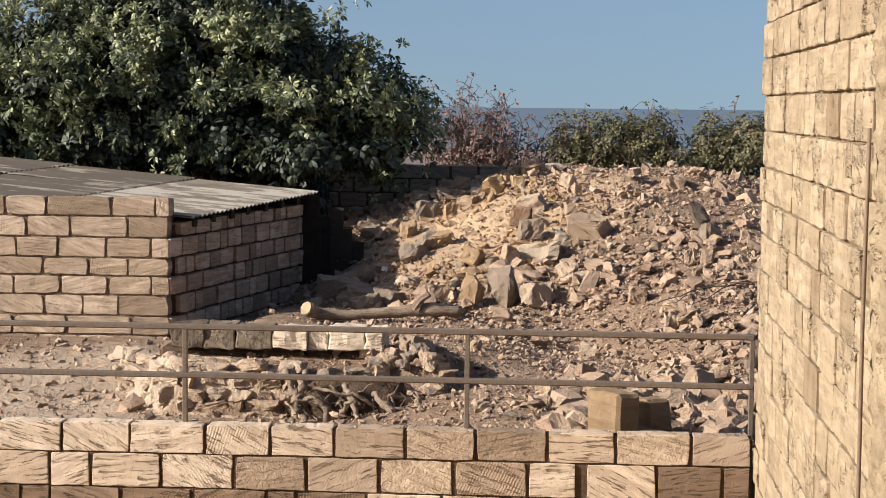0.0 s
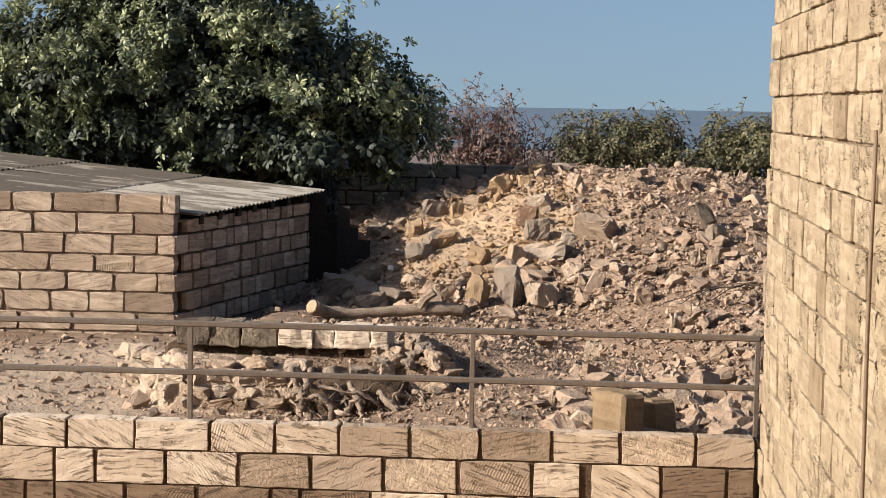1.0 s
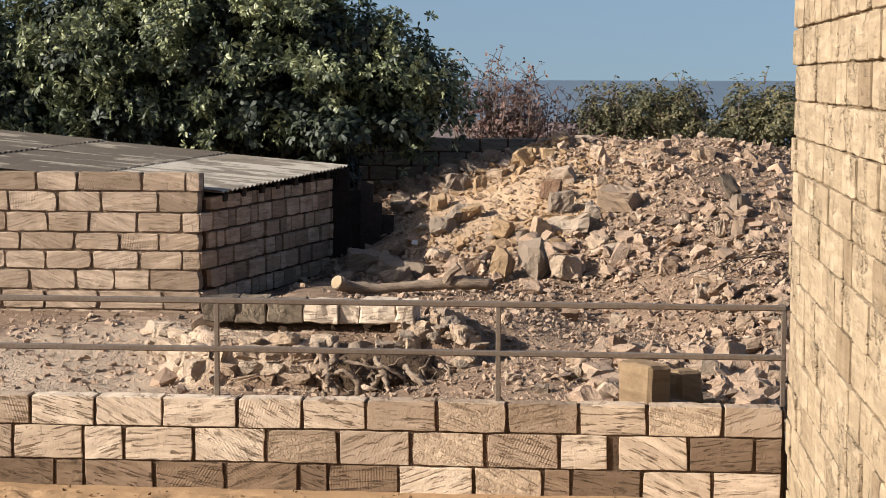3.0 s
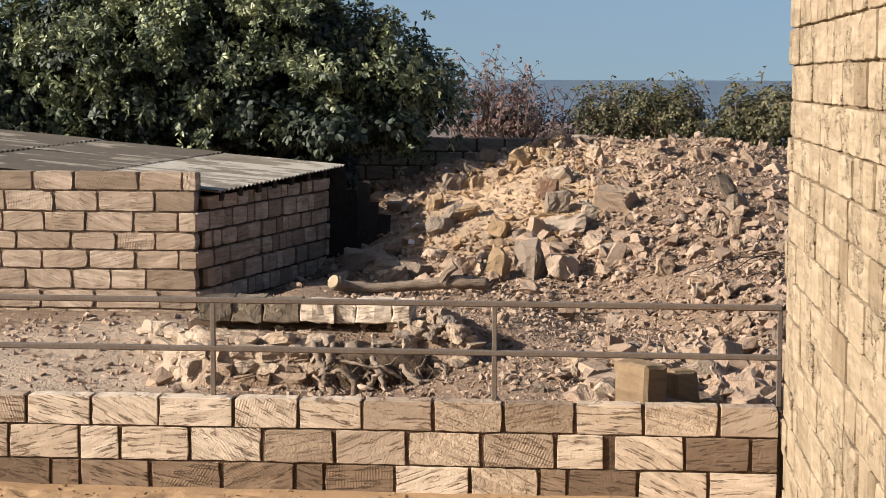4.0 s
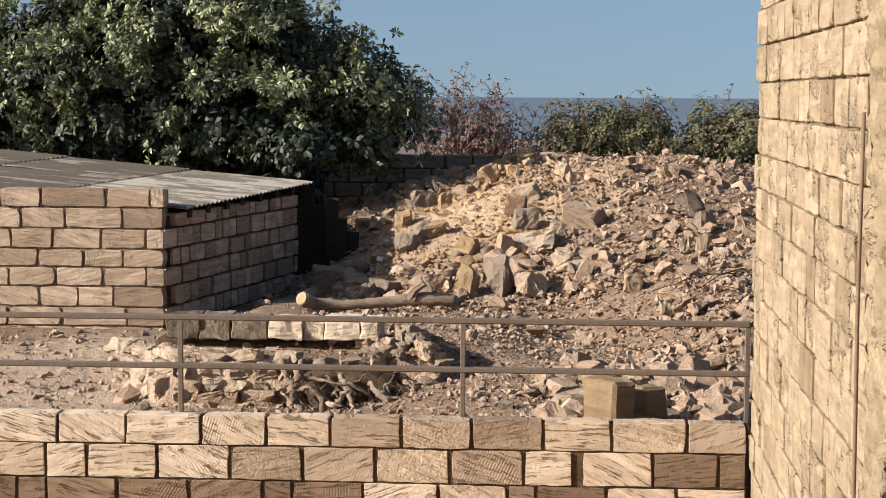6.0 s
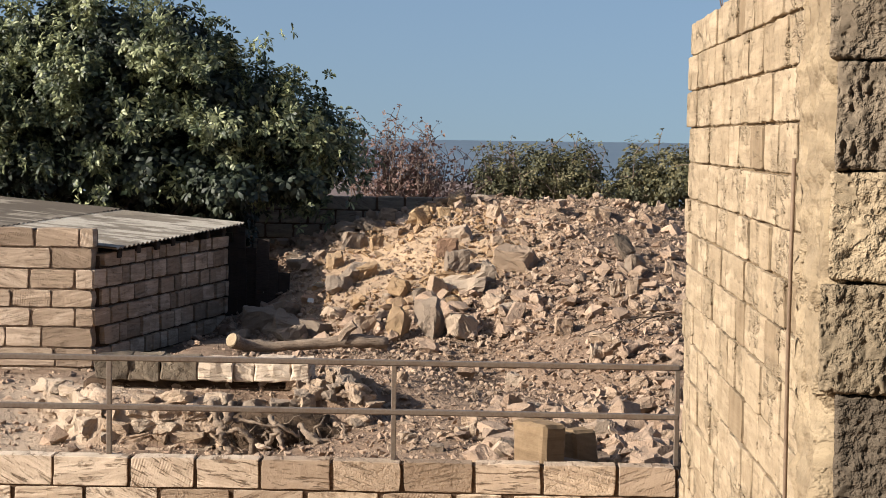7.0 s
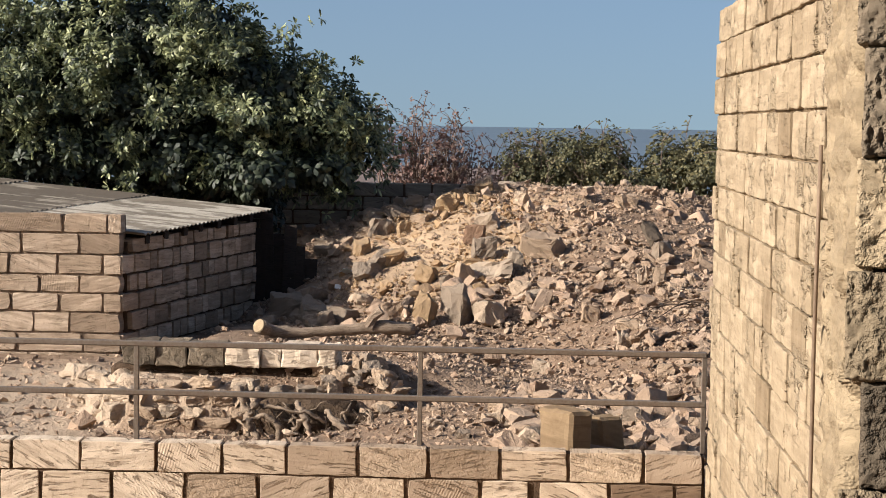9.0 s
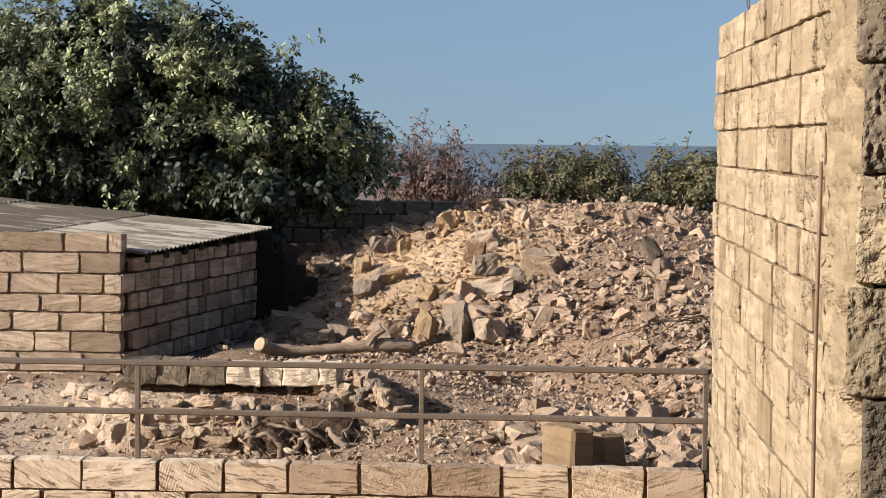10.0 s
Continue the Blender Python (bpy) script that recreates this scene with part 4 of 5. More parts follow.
    set_stone(2.10, 9.50, 0.15, 0.14, BOULDER, tan, 853, 10)
    set_stone(1.51, 9.44, 0.17, 0.16, BOULDER, tan, 854, 0)
    set_stone(1.68, 9.75, 0.18, 0.18, BOULDER_GREY, grey, 855, 10)
    set_stone(1.44, 9.93, 0.13, 0.13, BOULDER, tan, 856, 0)
    rng = random.Random(77)
    for k in range(48):
        x, y = rng.uniform(-0.9, 3.2), rng.uniform(12.5, 21.0)
        if rubble_share(x, y) < rng.uniform(0.2, 0.8):
            continue
        mat, label = rng.choice(((BOULDER, tan), (BOULDER, tan), (BOULDER, tan), (PALE_STONE, pale), (BOULDER_GREY, grey)))
        lone_stone(x, y, rng.uniform(0.10, 0.18), mat, label, 100 + k, rng.uniform(0.5, 0.9), (rng.uniform(-20, 20), rng.uniform(-20, 20), rng.uniform(0, 180)), 0.2, n=16)
    for k in range(30):
        x, y = rng.uniform(0.5, 2.0), rng.uniform(8.1, 11.5)
        mat, label = rng.choice(((BOULDER, tan), (PALE_STONE, pale), (BOULDER, tan), (BOULDER_GREY, grey)))
        lone_stone(x, y, rng.uniform(0.09, 0.19), mat, label, 300 + k, rng.uniform(0.5, 0.9), (rng.uniform(-20, 20), rng.uniform(-20, 20), rng.uniform(0, 180)), 0.2, n=16)
    # the shaded foot of the mound beside the shed, shade put into greyer stones
    for k in range(22):
        x, y = rng.uniform(-2.0, -0.7), rng.uniform(16.2, 21.8)
        lone_stone(x, y, rng.uniform(0.2, 0.5), BOULDER_GREY, grey, 400 + k, rng.uniform(0.5, 0.8), (rng.uniform(-15, 15), rng.uniform(-15, 15), rng.uniform(0, 180)), 0.15, n=16)


lay_stones()


def loose_block(x, y, z, turn, dims=(0.385, 0.19, 0.19), material=STONE_FRONT, label="loose sawn limestone block lying on the rubble", seed=1):
    rng = random.Random(seed)
    bm = box(bmesh.new(), [-v / 2 for v in dims], [v / 2 for v in dims], 0.02)
    bmesh.ops.subdivide_edges(bm, edges=[e for e in bm.edges if e.calc_length() > 0.1], cuts=5, use_grid_fill=True)
    for v in bm.verts:
        v.co += noise.noise_vector(v.co * 9 + Vector((seed * 3.1, 0, 0))) * 0.016 + noise.noise_vector(v.co * 26) * 0.006
    ob = part("loose_block", bm, material)
    ob.location, ob.rotation_euler = (x, y, z), [radians(a) for a in turn]
    return tagged(ob, label, "stone block", "loose blocks on the plot")


loose_block(1.185, 8.32, 0.47, (0, 90, -50), (0.46, 0.18, 0.31), STONE_OCHRE, "yellow sawn block standing on end behind the wall", 2)
loose_block(1.43, 8.55, 0.43, (0, 84, -52), (0.38, 0.19, 0.19), STONE_OCHRE, "yellow sawn block standing on end behind the wall", 3)


# ---- ruined stone footing in the middle of the plot ----
def build_ruin():
    ruin = thing("ruined_wall", (-1.4, 11.34, 0.1))
    tagged(ruin, "remains of a rubble wall with a row of blocks on top", "ruined wall")
    rng = random.Random(61)
    o = Vector((-1.4, 11.9, 0.1))
    ground = lambda x, y: float(height(x, y - 0.56))
    # the row of blocks that overhangs the face
    edges = (-2.23, -1.96, -1.71, -1.42, -1.13, -0.97, -0.68, -0.54)
    for k, (a, e) in enumerate(zip(edges, edges[1:])):
        w = e - a + 0.004
        bm = box(bmesh.new(), (-w / 2, 0, 0), (w / 2, 0.30, rng.uniform(0.165, 0.19)), 0.012)
        bmesh.ops.subdivide_edges(bm, edges=[q for q in bm.edges if q.calc_length() > 0.08], cuts=5, use_grid_fill=True)
        for v in bm.verts:
            v.co += noise.noise_vector(v.co * 7 + Vector((k * 5.3, 0, 0))) * 0.024 + noise.noise_vector(v.co * 22 + Vector((k, 0, 0))) * 0.009
        b = part("block", bm, STONE_PIER_DARK if k < 3 else STONE_LOOSE, ruin)
        b.location = Vector(((a + e) / 2, 11.86 + rng.uniform(-0.015, 0.02), 0.50)) - o
        b.rotation_euler = (rng.uniform(-0.02, 0.02), rng.uniform(-0.02, 0.02), rng.uniform(-0.04, 0.04))
    part("core", box(bmesh.new(), (-0.95, 0.10, -0.15), (0.80, 0.42, 0.385), 0.03), MORTAR, ruin)
    # lumpy old mortar that still binds the stones
    bm, grid = bmesh.new(), []
    for j in range(90):
        y = 11.20 + 2.1 * (j / 89) ** 1.3
        row = []
        for i in range(120):
            x = -3.35 + 2.19 * i / 119
            left = -2.17 - 0.44 * (y - 11.41)
            rim = min(1.0, (119 - i) / 8, j / 8, (89 - j) / 10) * float(smooth01(x, left - 0.26, left - 0.12))
            lump = noise.cell(Vector((x * 9, y * 7, 1))) * 0.02 + noise.noise(Vector((x * 6, y * 6, 2))) * 0.04 + noise.noise(Vector((x * 19, y * 19, 3))) * 0.022
            row.append(bm.verts.new(Vector((x, y, ground(x, y) - 0.07 + rim * (0.065 + lump))) - o))
        grid.append(row)
    for a, b in zip(grid, grid[1:]):
        for i in range(119):
            bm.faces.new((a[i], a[i + 1], b[i + 1], b[i]))
    part("mortar", bm, MASONRY, ruin, "pale crumbling mortar between the stones", True)
    count = [0]

    def stone(x, y, z, w, d, h, mat, turn=0.0, tilt=0.0):
        count[0] += 1
        ob = part("stone", boxed_stone(w, d, h, 700 + count[0], tilt), mat, ruin)
        ob.location = Vector((x, y, z)) - o
        ob.rotation_euler = (rng.uniform(-0.08, 0.08), rng.uniform(-0.08, 0.08), turn)
    # stones of the face, in ragged rows
    for z, y, tall in ((-0.03, 11.34, 0.12), (0.07, 11.37, 0.11), (0.16, 11.40, 0.11), (0.25, 11.44, 0.11)):
        x = -2.12 + rng.uniform(0, 0.1)
        while x < -1.2:
            w = rng.uniform(0.10, 0.28)
            stone(x + w / 2, y + rng.uniform(-0.02, 0.02), z + rng.uniform(-0.01, 0.02), w * 1.08, 0.2, tall * rng.uniform(0.9, 1.2), rng.choice((PALE_STONE, BOULDER, BOULDER)))
            x += w
    # the sunlit side that runs back from the corner, sun put into paler stones
    for z, tall in ((0.0, 0.15), (0.12, 0.14), (0.24, 0.15)):
        y = 11.36
        while y < 13.3:
            w = rng.uniform(0.16, 0.42)
            stone(-2.17 - 0.44 * (y + w / 2 - 11.41) + rng.uniform(-0.01, 0.07) + 0.4 * z, y + w / 2, z * (1 - 0.2 * (y - 11.4)) + rng.uniform(0, 0.02), 0.22, w * 1.1, tall * rng.uniform(0.9, 1.15), PALE_STONE, 0.41 + rng.uniform(-0.2, 0.2))
            y += w
    # rough stones on the ledge under the blocks
    x = -2.2
    while x < -0.45:
        w = rng.uniform(0.14, 0.34)
        yy = rng.uniform(11.52, 11.66)
        stone(x + w / 2, yy, ground(x, yy) - 0.03, w, rng.uniform(0.14, 0.22), rng.uniform(0.08, 0.15), rng.choice((BOULDER, BOULDER, PALE_STONE, BOULDER_GREY)), rng.uniform(-0.4, 0.4), rng.uniform(-20, 20))
        x += w * rng.uniform(0.9, 1.3)
    # the fallen end of the row
    for i in range(26):
        x, yy = rng.uniform(-0.62, -0.05), rng.uniform(11.5, 12.1)
        s = rng.uniform(0.10, 0.24)
        stone(x, yy, ground(x, yy) - 0.03 + 0.05 * rng.random() * (x < -0.3), s, s * 0.8, s * rng.uniform(0.5, 0.8), rng.choice((BOULDER, BOULDER, BOULDER_GREY)), rng.uniform(0, 3), rng.uniform(-25, 25))


build_ruin()


# ---- dead wood ----
def build_log():
    log = thing("fallen_log", (-1.56, 14.6, 0.35))
    tagged(log, "fallen dead tree trunk with a pale sawn end", "log")
    rng = random.Random(8)
    stops = [Vector(p) for p in ((-0.05, -0.15, 0.12), (0.05, -0.02, 0.055), (0.38, 0.05, 0.045), (0.8, 0.12, 0.075), (1.15, 0.16, 0.10), (1.42, 0.2, 0.08))]
    thick = (0.070, 0.062, 0.045, 0.052, 0.064, 0.058)
    pts, radii = [], []
    for k in range(26):
        i, t = min(int(k / 5), 4), k / 5 - min(int(k / 5), 4)
        pts.append(stops[i].lerp(stops[i + 1], t) + Vector((0, 0, rng.uniform(-0.006, 0.006)) if 0 < k < 25 else (0, 0, 0)))
        radii.append((thick[i] * (1 - t) + thick[i + 1] * t) * (rng.uniform(0.88, 1.14) if k else 1.0))
    part("trunk", tube(bmesh.new(), pts, radii, 14, 0.12, random.Random(9)), DRIFT, log, smooth=True)
    bm = tube(bmesh.new(), [(-0.052, -0.153, 0.1215), (-0.058, -0.161, 0.126)], [0.070, 0.066], 12, 0.04, random.Random(10))
    part("sawn_end", bm, CUT_WOOD, log, "pale sawn end of the trunk")
    part("branch_stub", tube(bmesh.new(), [(0.98, 0.12, 0.1), (1.02, 0.1, 0.2), (1.10, 0.1, 0.27)], [0.06, 0.045, 0.05], 8, 0.08, random.Random(11)), DRIFT, log)


build_log()


def build_roots():
    root = thing("root_stump", (-0.75, 10.62, 0.03))
    tagged(root, "gnarled bleached tree roots hanging out of the bank", "tree roots")
    rng = random.Random(90)
    # soil lump behind the roots, coloured dark for the shade in the hollows
    bm = bmesh.new()
    bmesh.ops.create_icosphere(bm, subdivisions=4, radius=1.0)
    for v in bm.verts:
        lump = 1 + 0.22 * noise.noise(v.co * 2.6) + 0.14 * noise.noise(v.co * 7)
        v.co = Vector((0.04 + v.co.x * 0.50 * lump, 0.26 + v.co.y * 0.16 * lump, 0.10 + v.co.z * 0.22 * lump))
    part("root_ball", bm, ROOT_SOIL_SHADE, root, "crumbling soil between the roots, darkened for the shade of the hollows", True)

    def gnarl(points, radii, label="", sides=9):
        """One root through the points (sideways, forward, up), bent and knotted on its way."""
        p, r = [], []
        for k, (a, b) in enumerate(zip(points, points[1:])):
            for i in range(5):
                t = i / 5
                j = 0.013 if i else 0.0
                p.append(Vector(a).lerp(Vector(b), t) + Vector([rng.uniform(-j, j) for _ in range(3)]))
                r.append((radii[k] * (1 - t) + radii[k + 1] * t) * rng.uniform(0.7, 1.3))
        p.append(Vector(points[-1])), r.append(radii[-1])
        part("root", tube(bmesh.new(), p, [0.85 * v for v in r], sides, 0.26, rng), DRIFT, root, label, True)
    gnarl([(-0.46, 0.05, 0.40), (-0.41, -0.03, 0.30), (-0.36, -0.08, 0.20), (-0.34, -0.10, 0.11), (-0.42, -0.13, -0.05)], [0.030, 0.036, 0.044, 0.036, 0.026])
    gnarl([(-0.31, 0.06, 0.40), (-0.32, -0.03, 0.31), (-0.35, -0.08, 0.20)], [0.034, 0.038, 0.036])
    gnarl([(-0.34, -0.09, 0.14), (-0.28, -0.11, 0.06), (-0.275, -0.12, -0.05)], [0.032, 0.022, 0.016])
    gnarl([(-0.34, -0.08, 0.20), (-0.24, -0.07, 0.22), (-0.13, -0.06, 0.14), (-0.14, -0.06, -0.05)], [0.030, 0.024, 0.028, 0.024])
    gnarl([(-0.02, 0.06, 0.30), (0.05, -0.05, 0.21), (0.09, -0.09, 0.12), (0.12, -0.10, -0.05)], [0.024, 0.028, 0.026, 0.020])
    gnarl([(0.05, -0.05, 0.21), (-0.04, -0.07, 0.10), (-0.03, -0.08, -0.05)], [0.022, 0.015, 0.011])
    gnarl([(0.20, 0.06, 0.24), (0.28, -0.05, 0.19), (0.38, -0.10, 0.13), (0.41, -0.11, -0.05)], [0.022, 0.030, 0.030, 0.024])
    gnarl([(0.30, -0.06, 0.19), (0.45, -0.04, 0.13), (0.58, -0.06, -0.02)], [0.026, 0.024, 0.018])
    gnarl([(-0.28, 0.0, 0.28), (-0.1, -0.06, 0.27), (0.1, -0.05, 0.24), (0.22, -0.02, 0.17)], [0.016, 0.014, 0.014, 0.010])
    for k in range(22):
        x = rng.uniform(-0.45, 0.55)
        p = [Vector((x, 0.04, rng.uniform(0.16, 0.32)))]
        for i in range(6):
            p.append(p[-1] + Vector((rng.uniform(-0.05, 0.06), rng.uniform(-0.045, 0.02), rng.uniform(-0.075, 0.01))))
        r = rng.uniform(0.004, 0.010)
        part("root", tube(bmesh.new(), p, [r * f for f in (0.8, 1.15, 1, 0.95, 0.85, 0.7, 0.5)], 6, 0.3, rng), DRIFT, root, smooth=True)


build_roots()
# stones along the top of the bank above the roots
rng = random.Random(93)
for k in range(13):
    x = -1.25 + 1.2 * k / 12 + rng.uniform(-0.04, 0.04)
    lone_stone(x, 10.98 + rng.uniform(-0.05, 0.08), rng.uniform(0.14, 0.24), BOULDER if k % 3 else BOULDER_GREY, "tan broken limestone block lying above the dead roots", 500 + k, 0.75,
               (rng.uniform(-15, 15), rng.uniform(-15, 15), rng.uniform(0, 180)), 0.15)


def build_branch():
    br = thing("dry_branch", (1.6, 14.0, 0.6))
    tagged(br, "thin dark dry branch lying across the rubble", "branch")
    rng = random.Random(14)
    z = lambda x, y: float(height(1.6 + x, 14.0 + y)) - 0.6 + 0.15
    def run(a, b, n, r, lift=0.0):
        p = []
        for i in range(n):
            t = i / (n - 1)
            x, y = a[0] + (b[0] - a[0]) * t, a[1] + (b[1] - a[1]) * t + rng.uniform(-0.03, 0.03)
            p.append((x, y, z(x, y) + lift + rng.uniform(-0.015, 0.025)))
        return tube(bmesh.new(), p, [r * (1 - 0.6 * i / n) for i in range(n)], 6)
    part("stem", run((0.98, 0.15), (0.12, 0.15), 9, 0.010), DEAD_BRANCH, br)
    for a, b in (((0.85, 0.15), (0.45, -0.25)), ((0.62, 0.15), (0.2, 0.0)), ((0.9, 0.15), (0.55, 0.4)), ((0.5, 0.1), (0.40, -0.3))):
        part("side_twig", run(a, b, 6, 0.006), DEAD_BRANCH, br)


build_branch()


# ---- leaves ----
def leaf_cloud(name, centres, axes, count, length, width, material, seed, droop=0.35, spread=(0.5, 1.0)):
    """Rosettes of leaves at the centres, each turned about its shoot, joined into one mesh."""
    g = np.random.default_rng(seed)
    c = np.repeat(centres, count, 0)
    ax = np.repeat(axes / np.linalg.norm(axes, axis=1, keepdims=True), count, 0)
    n = len(c)
    rnd = g.normal(size=(n, 3))
    rad = rnd - (rnd * ax).sum(1, keepdims=True) * ax
    rad /= np.linalg.norm(rad, axis=1, keepdims=True)
    d = ax * g.uniform(*spread, (n, 1)) * 0.8 + rad
    d[:, 2] -= droop * g.uniform(0.2, 1.2, n)
    d /= np.linalg.norm(d, axis=1, keepdims=True)
    side = np.cross(d, ax + 0.3 * g.normal(size=(n, 3)))
    side /= np.linalg.norm(side, axis=1, keepdims=True) + 1e-9
    up = np.cross(side, d)
    L = (length * g.uniform(0.65, 1.2, n))[:, None]
    W = (width * g.uniform(0.8, 1.2, n))[:, None]
    base = c + d * L * 0.12
    down = np.array([0, 0, 1]) * L
    low = base + d * L * 0.38
    high = base + d * L * 0.76 - up * L * 0.05 - down * 0.03
    tip = base + d * L - up * L * 0.16 - down * 0.08
    fold = up * W * 0.25
    verts = np.stack([base, low + side * W * 0.55 + fold, low - side * W * 0.55 + fold, high + side * W + fold, high - side * W, tip], 1).reshape(-1, 3)
    i = np.arange(n)[:, None] * 6
    faces = np.concatenate([i + np.array([[0, 2, 1]]), i + np.array([[1, 2, 4]]), i + np.array([[1, 4, 3]]), i + np.array([[3, 4, 5]])])
    me = bpy.data.meshes.new(name)
    me.vertices.add(len(verts)), me.vertices.foreach_set("co", verts.ravel())
    me.loops.add(faces.size), me.loops.foreach_set("vertex_index", faces.ravel())
    me.polygons.add(len(faces)), me.polygons.foreach_set("loop_start", np.arange(len(faces)) * 3)
    me.update(calc_edges=True)
    me.materials.append(material)
    return me


def shell(g, blobs, density, lo=0.72, hi=1.06):
    """Shoot tips spread over lumpy rounded masses, and the ways they point."""
    cs, axs = [], []
    for x, y, z, rx, ry, rz in blobs:
        n = int(density * (rx * ry + ry * rz + rx * rz))
        v = g.normal(size=(n, 3))
        v /= np.linalg.norm(v, axis=1, keepdims=True)
        lump = 1 + 0.16 * np.sin(v[:, 0] * 5 + x * 3) * np.sin(v[:, 2] * 6 + z * 5) + 0.08 * g.normal(size=n)
        r = g.uniform(lo, hi, n) * lump
        cs.append(np.array([x, y, z]) + v * r[:, None] * np.array([rx, ry, rz]))
        axs.append(v + np.array([0, 0, 0.35]) + 0.25 * g.normal(size=(n, 3)))
    return np.concatenate(cs), np.concatenate(axs)


def clumped(g, c, a, each, size):
    """Turns single shoots into bunches of shoots with gaps between them."""
    n = len(c)
    out = np.repeat(c, each, 0) + g.normal(size=(n * each, 3)) * size * np.repeat(g.uniform(0.7, 1.4, n), each)[:, None]
    return out, np.repeat(a, each, 0) + 0.7 * g.normal(size=(n * each, 3)) + np.array([0, 0, 0.3])


def build_tree():
    tree = thing("tree", (-4.2, 20.9, 0.1))
    tagged(tree, "large dense evergreen tree with dark glossy leaves behind the shed", "tree")
    rng = random.Random(17)
    o = Vector(tree.location)
    trunk = [(0, 0, -0.2), (0.05, 0, 0.5), (-0.05, 0.05, 1.1), (0.0, 0.0, 1.7), (0.05, 0, 2.6)]
    part("trunk", tube(bmesh.new(), trunk, [0.26, 0.2, 0.18, 0.15, 0.07], 12, 0.08, rng), BARK, tree, smooth=True)
    for x, y, z in ((2.6, -0.4, 1.9), (1.7, -0.7, 2.8), (0.6, -0.8, 3.4), (-0.4, -0.3, 3.6), (-1.6, -0.5, 2.8), (-2.6, -0.2, 2.3), (1.6, -0.9, 1.6), (-0.7, -1.0, 1.8), (3.0, -0.3, 2.2)):
        p = [Vector((0, 0, rng.uniform(0.7, 1.5)))]
        for i in range(1, 6):
            t = i / 5
            p.append(p[0].lerp(Vector((x, y, z)), t) + Vector([rng.uniform(-0.08, 0.08) for _ in range(3)]))
        part("limb", tube(bmesh.new(), p, [0.10, 0.085, 0.07, 0.05, 0.035, 0.015], 7, 0.1, rng), BARK, tree, smooth=True)
    g = np.random.default_rng(23)
    # the last mass lies out of view, added to shade the lower crown
    blobs = [(-4.0, 20.5, 3.45, 1.0, 0.9, 1.0), (-3.3, 20.5, 3.42, 0.72, 0.7, 1.0), (-4.85, 20.5, 3.5, 0.74, 0.7, 0.85), (-4.1, 20.3, 2.6, 1.35, 1.1, 0.9),
             (-2.68, 20.4, 2.84, 0.76, 0.8, 0.78), (-1.95, 20.6, 2.52, 0.66, 0.7, 0.74), (-1.45, 20.8, 2.15, 0.50, 0.5, 0.55), (-5.7, 20.5, 2.85, 1.2, 1.1, 1.12),
             (-7.2, 20.6, 2.5, 1.4, 1.2, 1.05), (-8.3, 19.6, 2.7, 0.9, 0.9, 1.1)]
    low = [(-5.6, 19.5, 2.75, 0.6, 0.5, 0.45), (-1.75, 20.3, 2.36, 0.42, 0.4, 0.42), (-2.45, 19.9, 2.55, 0.4, 0.35, 0.4), (-2.1, 20.2, 2.9, 0.3, 0.3, 0.3),
           (-2.4, 20.5, 2.05, 0.75, 0.65, 0.45), (-6.6, 20.0, 2.05, 1.2, 0.8, 0.72), (-1.75, 20.6, 1.85, 0.55, 0.5, 0.30)]
    # low masses added to darken the hem and shade the mound
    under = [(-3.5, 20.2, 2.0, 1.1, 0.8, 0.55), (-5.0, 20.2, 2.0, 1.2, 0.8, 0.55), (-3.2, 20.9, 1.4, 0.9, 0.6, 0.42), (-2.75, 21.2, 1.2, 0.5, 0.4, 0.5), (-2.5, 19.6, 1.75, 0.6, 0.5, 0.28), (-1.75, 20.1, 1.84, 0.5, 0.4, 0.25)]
    c, a = shell(g, blobs, 15, 0.82, 1.0)
    d, b = shell(g, low, 16, 0.78, 0.98)
    e, f = shell(g, under[:2], 4, 0.85, 1.0)
    c, a = clumped(g, np.concatenate([c, d, e]), np.concatenate([a, b, f]), 24, 0.12)
    part("crown", leaf_cloud("crown", c - np.array(o), a, 12, 0.098, 0.0155, LEAF, 29, 0.6), None, tree, "dense dark green leaves in rosettes")
    # the inner and lower leaves, with the crown's shade put into their colour
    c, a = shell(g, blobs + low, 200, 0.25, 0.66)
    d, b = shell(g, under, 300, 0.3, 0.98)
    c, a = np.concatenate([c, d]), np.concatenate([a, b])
    part("inner_crown", leaf_cloud("inner_crown", c - np.array(o), a, 8, 0.12, 0.028, LEAF_SHADE, 31, 0.7), None, tree)


build_tree()


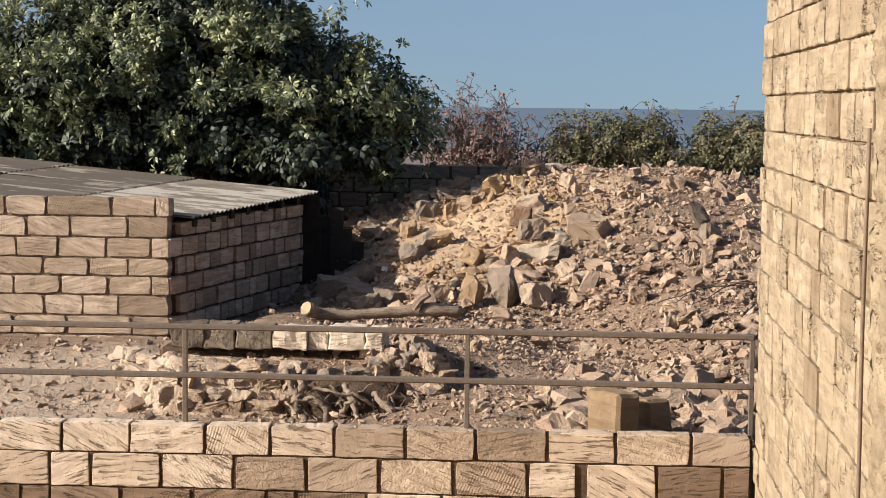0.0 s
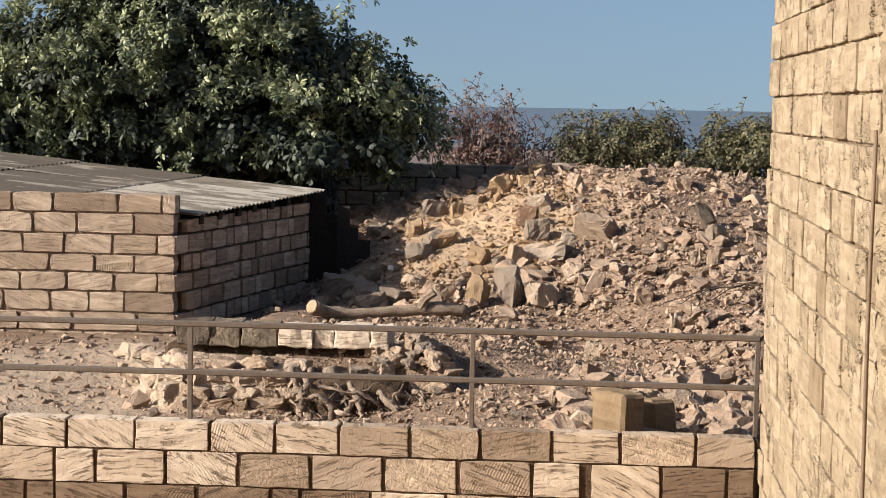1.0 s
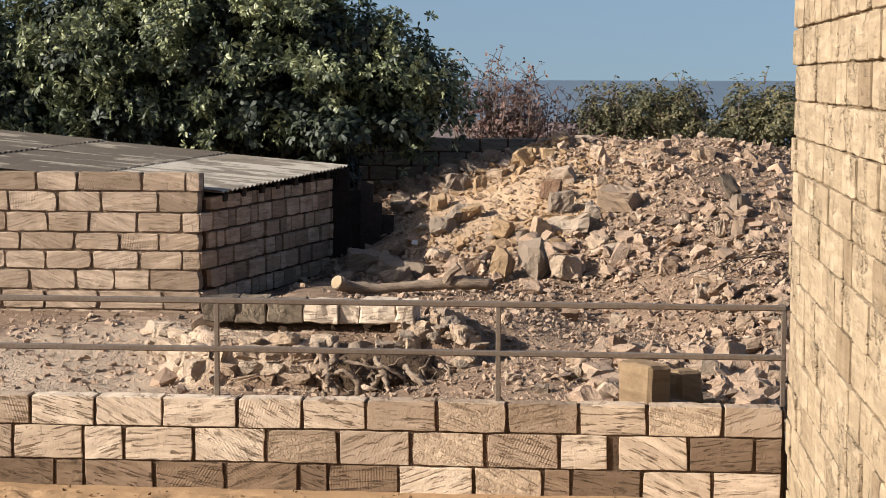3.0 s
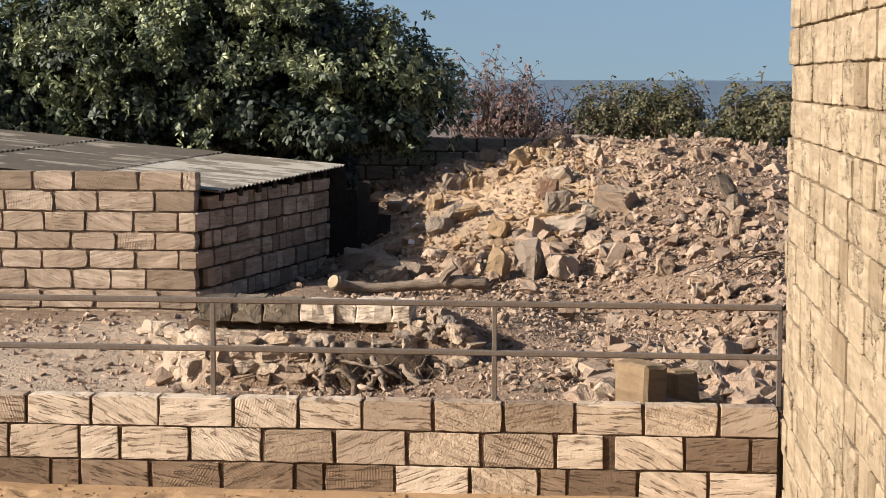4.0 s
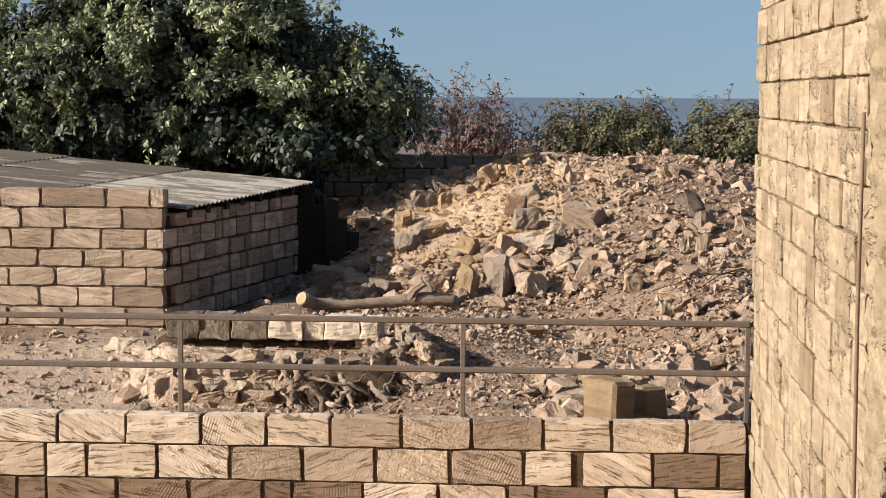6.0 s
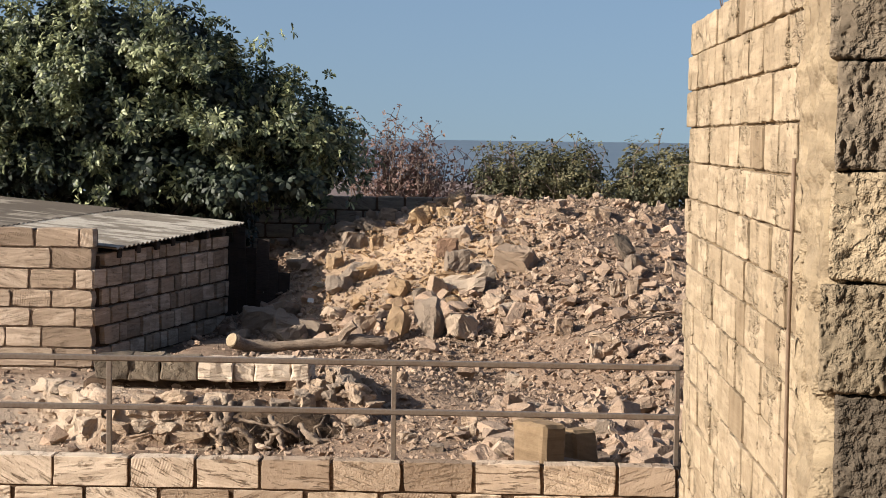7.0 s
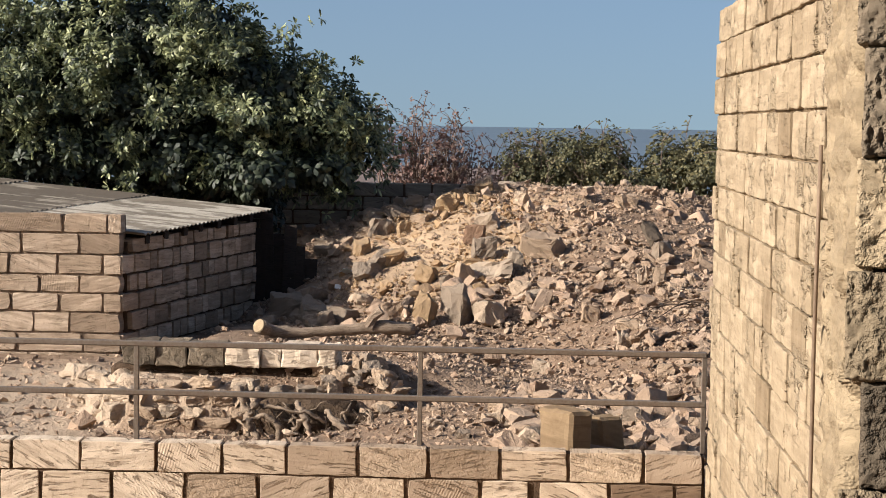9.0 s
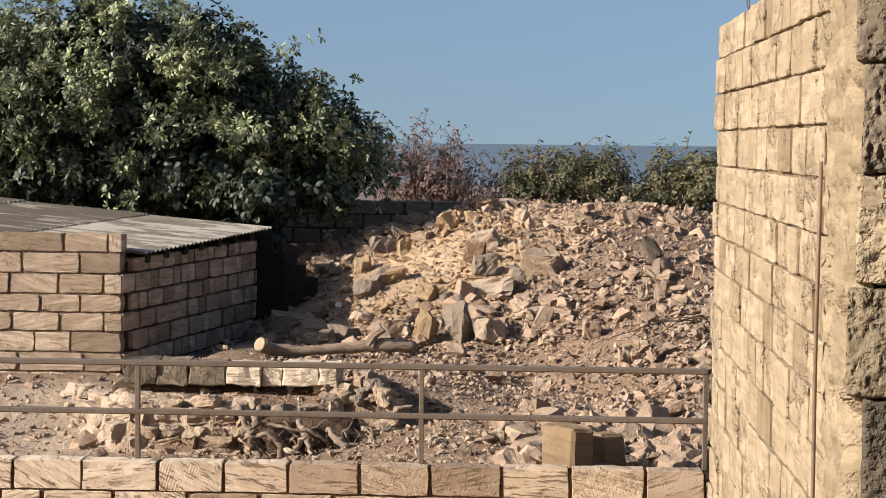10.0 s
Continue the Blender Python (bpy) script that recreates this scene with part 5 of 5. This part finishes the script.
def build_bush(name, label, place, blobs, density, count, length, width, material, seed, stems, top, stem_mat=TWIG):
    bush = thing(name, place)
    tagged(bush, label, "bush", "bushes along the back")
    rng = random.Random(seed)
    g = np.random.default_rng(seed)
    o = np.array(place)
    tips = []
    for k in range(stems):
        bm = bmesh.new()
        x, y, z, rx, ry, rz = rng.choice(blobs)
        end = Vector((x + rng.uniform(-rx, rx), y + rng.uniform(-ry, ry), z + rz * rng.uniform(0.2, top))) - Vector(place)
        start = Vector((end.x * 0.75 + rng.uniform(-0.15, 0.15), end.y * 0.5, 0))
        p = [start.lerp(end, i / 5) + Vector([rng.uniform(-0.05, 0.05) for _ in range(3)]) * (i > 0) for i in range(6)]
        tube(bm, p, [0.022, 0.018, 0.014, 0.011, 0.008, 0.004], 5, 0.0, rng)
        for i in (2, 3, 4, 5):
            tips.append((p[i] + Vector(o), p[i] - p[i - 1]))
            for _ in range(2):
                q = p[i] + Vector([rng.uniform(-0.22, 0.22), rng.uniform(-0.2, 0.2), rng.uniform(0.0, 0.25)])
                tube(bm, [p[i], (p[i] + q) / 2 + Vector((0, 0, 0.02)), q], [0.007, 0.005, 0.003], 4)
                tips.append((q + Vector(o), q - p[i]))
        part("stem", bm, stem_mat, bush)
    c, a = shell(g, blobs, density, 0.5, 1.08)
    c = np.concatenate([c, np.array([t[0][:] for t in tips])])
    a = np.concatenate([a, np.array([t[1][:] for t in tips])])
    c[:, 2] = np.maximum(c[:, 2], 0.7)
    part("foliage", leaf_cloud("foliage", c - o, a, count, length, width, material, seed), None, bush)


build_bush("dry_bush", "half-bare bush with reddish brown dry leaves", (-0.6, 25.2, 0.5),
           [(-1.0, 25.2, 1.7, 0.42, 0.5, 0.72), (-0.45, 25.2, 1.75, 0.42, 0.5, 0.72), (0.15, 25.2, 1.45, 0.5, 0.4, 0.55)], 330, 6, 0.055, 0.014, LEAF_DRY, 61, 70, 1.38)
build_bush("green_bush", "dense green bush with a rounded top behind the mound", (1.5, 25.4, 0.5),
           [(0.95, 25.4, 1.62, 0.48, 0.5, 0.55), (1.55, 25.5, 1.74, 0.55, 0.6, 0.60), (2.1, 25.4, 1.72, 0.42, 0.5, 0.60)], 1500, 6, 0.058, 0.016, LEAF_BUSH, 62, 36, 1.06)
build_bush("green_bush", "dense green bush with a rounded top behind the mound", (3.6, 25.4, 0.5),
           [(3.1, 25.5, 1.66, 0.40, 0.6, 0.64), (3.75, 25.3, 1.74, 0.6, 0.6, 0.62), (2.7, 25.2, 1.35, 0.42, 0.5, 0.5), (4.9, 25.4, 1.8, 0.8, 0.6, 0.65)], 1500, 6, 0.058, 0.016, LEAF_BUSH, 63, 30, 1.06)


# ---- a low house far behind the bushes ----
def build_far_house():
    house = thing("house", (-2.0, 44, -2.35))
    tagged(house, "low distant house with a faded pink roof seen between twigs", "house")
    part("wall", box(bmesh.new(), (-4, 0, 0), (5, 6, 2.6)), PINK, house)
    bm = bmesh.new()
    v = [bm.verts.new(p) for p in ((-4.3, -0.3, 2.6), (5.3, -0.3, 2.6), (5.3, 6.3, 2.6), (-4.3, 6.3, 2.6), (-4.0, 3, 3.6), (5.0, 3, 3.6))]
    for f in ((0, 1, 5, 4), (2, 3, 4, 5), (0, 4, 3), (1, 2, 5), (3, 2, 1, 0)):
        bm.faces.new([v[i] for i in f])
    part("roof", bm, PINK, house)


build_far_house()


# ---- weed on the wall top and a wire end ----
def build_weed():
    weed = thing("weed", (2.0, 6.3, 3.07))
    tagged(weed, "small weed growing out of the wall top", "plant")
    rng = random.Random(6)
    for k in range(3):
        q = Vector((rng.uniform(-0.10, 0.02), rng.uniform(-0.1, 0.1), rng.uniform(0.10, 0.20)))
        part("stem", tube(bmesh.new(), [(0, 0, -0.02), q * 0.5 + Vector((0, 0, 0.03)), q], [0.003, 0.0025, 0.0015], 5), TWIG, weed)
        c = np.array([(q * t)[:] for t in (0.6, 0.8, 1.0)])
        part("leaf", leaf_cloud("leaf", c, np.repeat(np.array([q[:]]), 3, 0), 3, 0.04, 0.012, LEAF_BUSH, k), None, weed)


build_weed()


# ---- near-black panels added for the deep shade of the gap beside the shed ----
def build_shade_panels():
    stack = thing("shade_panels", (-1.98, 18.7, 0.25))
    tagged(stack, "near-black panels added for the deep shade beside the shed", "boards")
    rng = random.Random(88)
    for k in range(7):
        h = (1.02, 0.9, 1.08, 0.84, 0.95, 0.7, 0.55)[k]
        b = part("shade_panel", box(bmesh.new(), (-0.075, -0.012, -0.15), (0.075, 0.012, h), 0.004), BEAM_AND_SHADE, stack)
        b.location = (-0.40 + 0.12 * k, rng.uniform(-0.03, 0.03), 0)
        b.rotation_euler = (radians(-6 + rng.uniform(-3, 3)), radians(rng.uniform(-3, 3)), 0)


build_shade_panels()


# ---- a wire end in the wall edge and a scrap of plastic ----
bm = tube(bmesh.new(), [(2.0, 7.44, 2.29), (1.95, 7.46, 2.292), (1.905, 7.47, 2.285)], [0.003, 0.003, 0.0025], 6)
tagged(part("wire_end", bm, STEEL), "short bare wire sticking out of the wall edge", "wire")


def build_scrap(x, y, size, seed):
    rng = random.Random(seed)
    bm = bmesh.new()
    bmesh.ops.create_grid(bm, x_segments=5, y_segments=4, size=size)
    for v in bm.verts:
        v.co.z += size * 0.5 * noise.noise(v.co * 14 + Vector((seed, 0, 0)))
    bmesh.ops.solidify(bm, geom=bm.faces[:], thickness=0.004)
    ob = part("plastic_scrap", bm, WHITE)
    ob.location = (x, y, float(height(x, y)) + 0.06)
    ob.rotation_euler = (rng.uniform(0.2, 0.7), rng.uniform(-0.4, 0.4), rng.uniform(0, 3))
    tagged(ob, "crumpled scrap of white plastic lying on the stones", "litter", "litter on the plot")


build_scrap(-1.18, 18.4, 0.06, 1)
build_scrap(-1.22, 17.9, 0.035, 2)
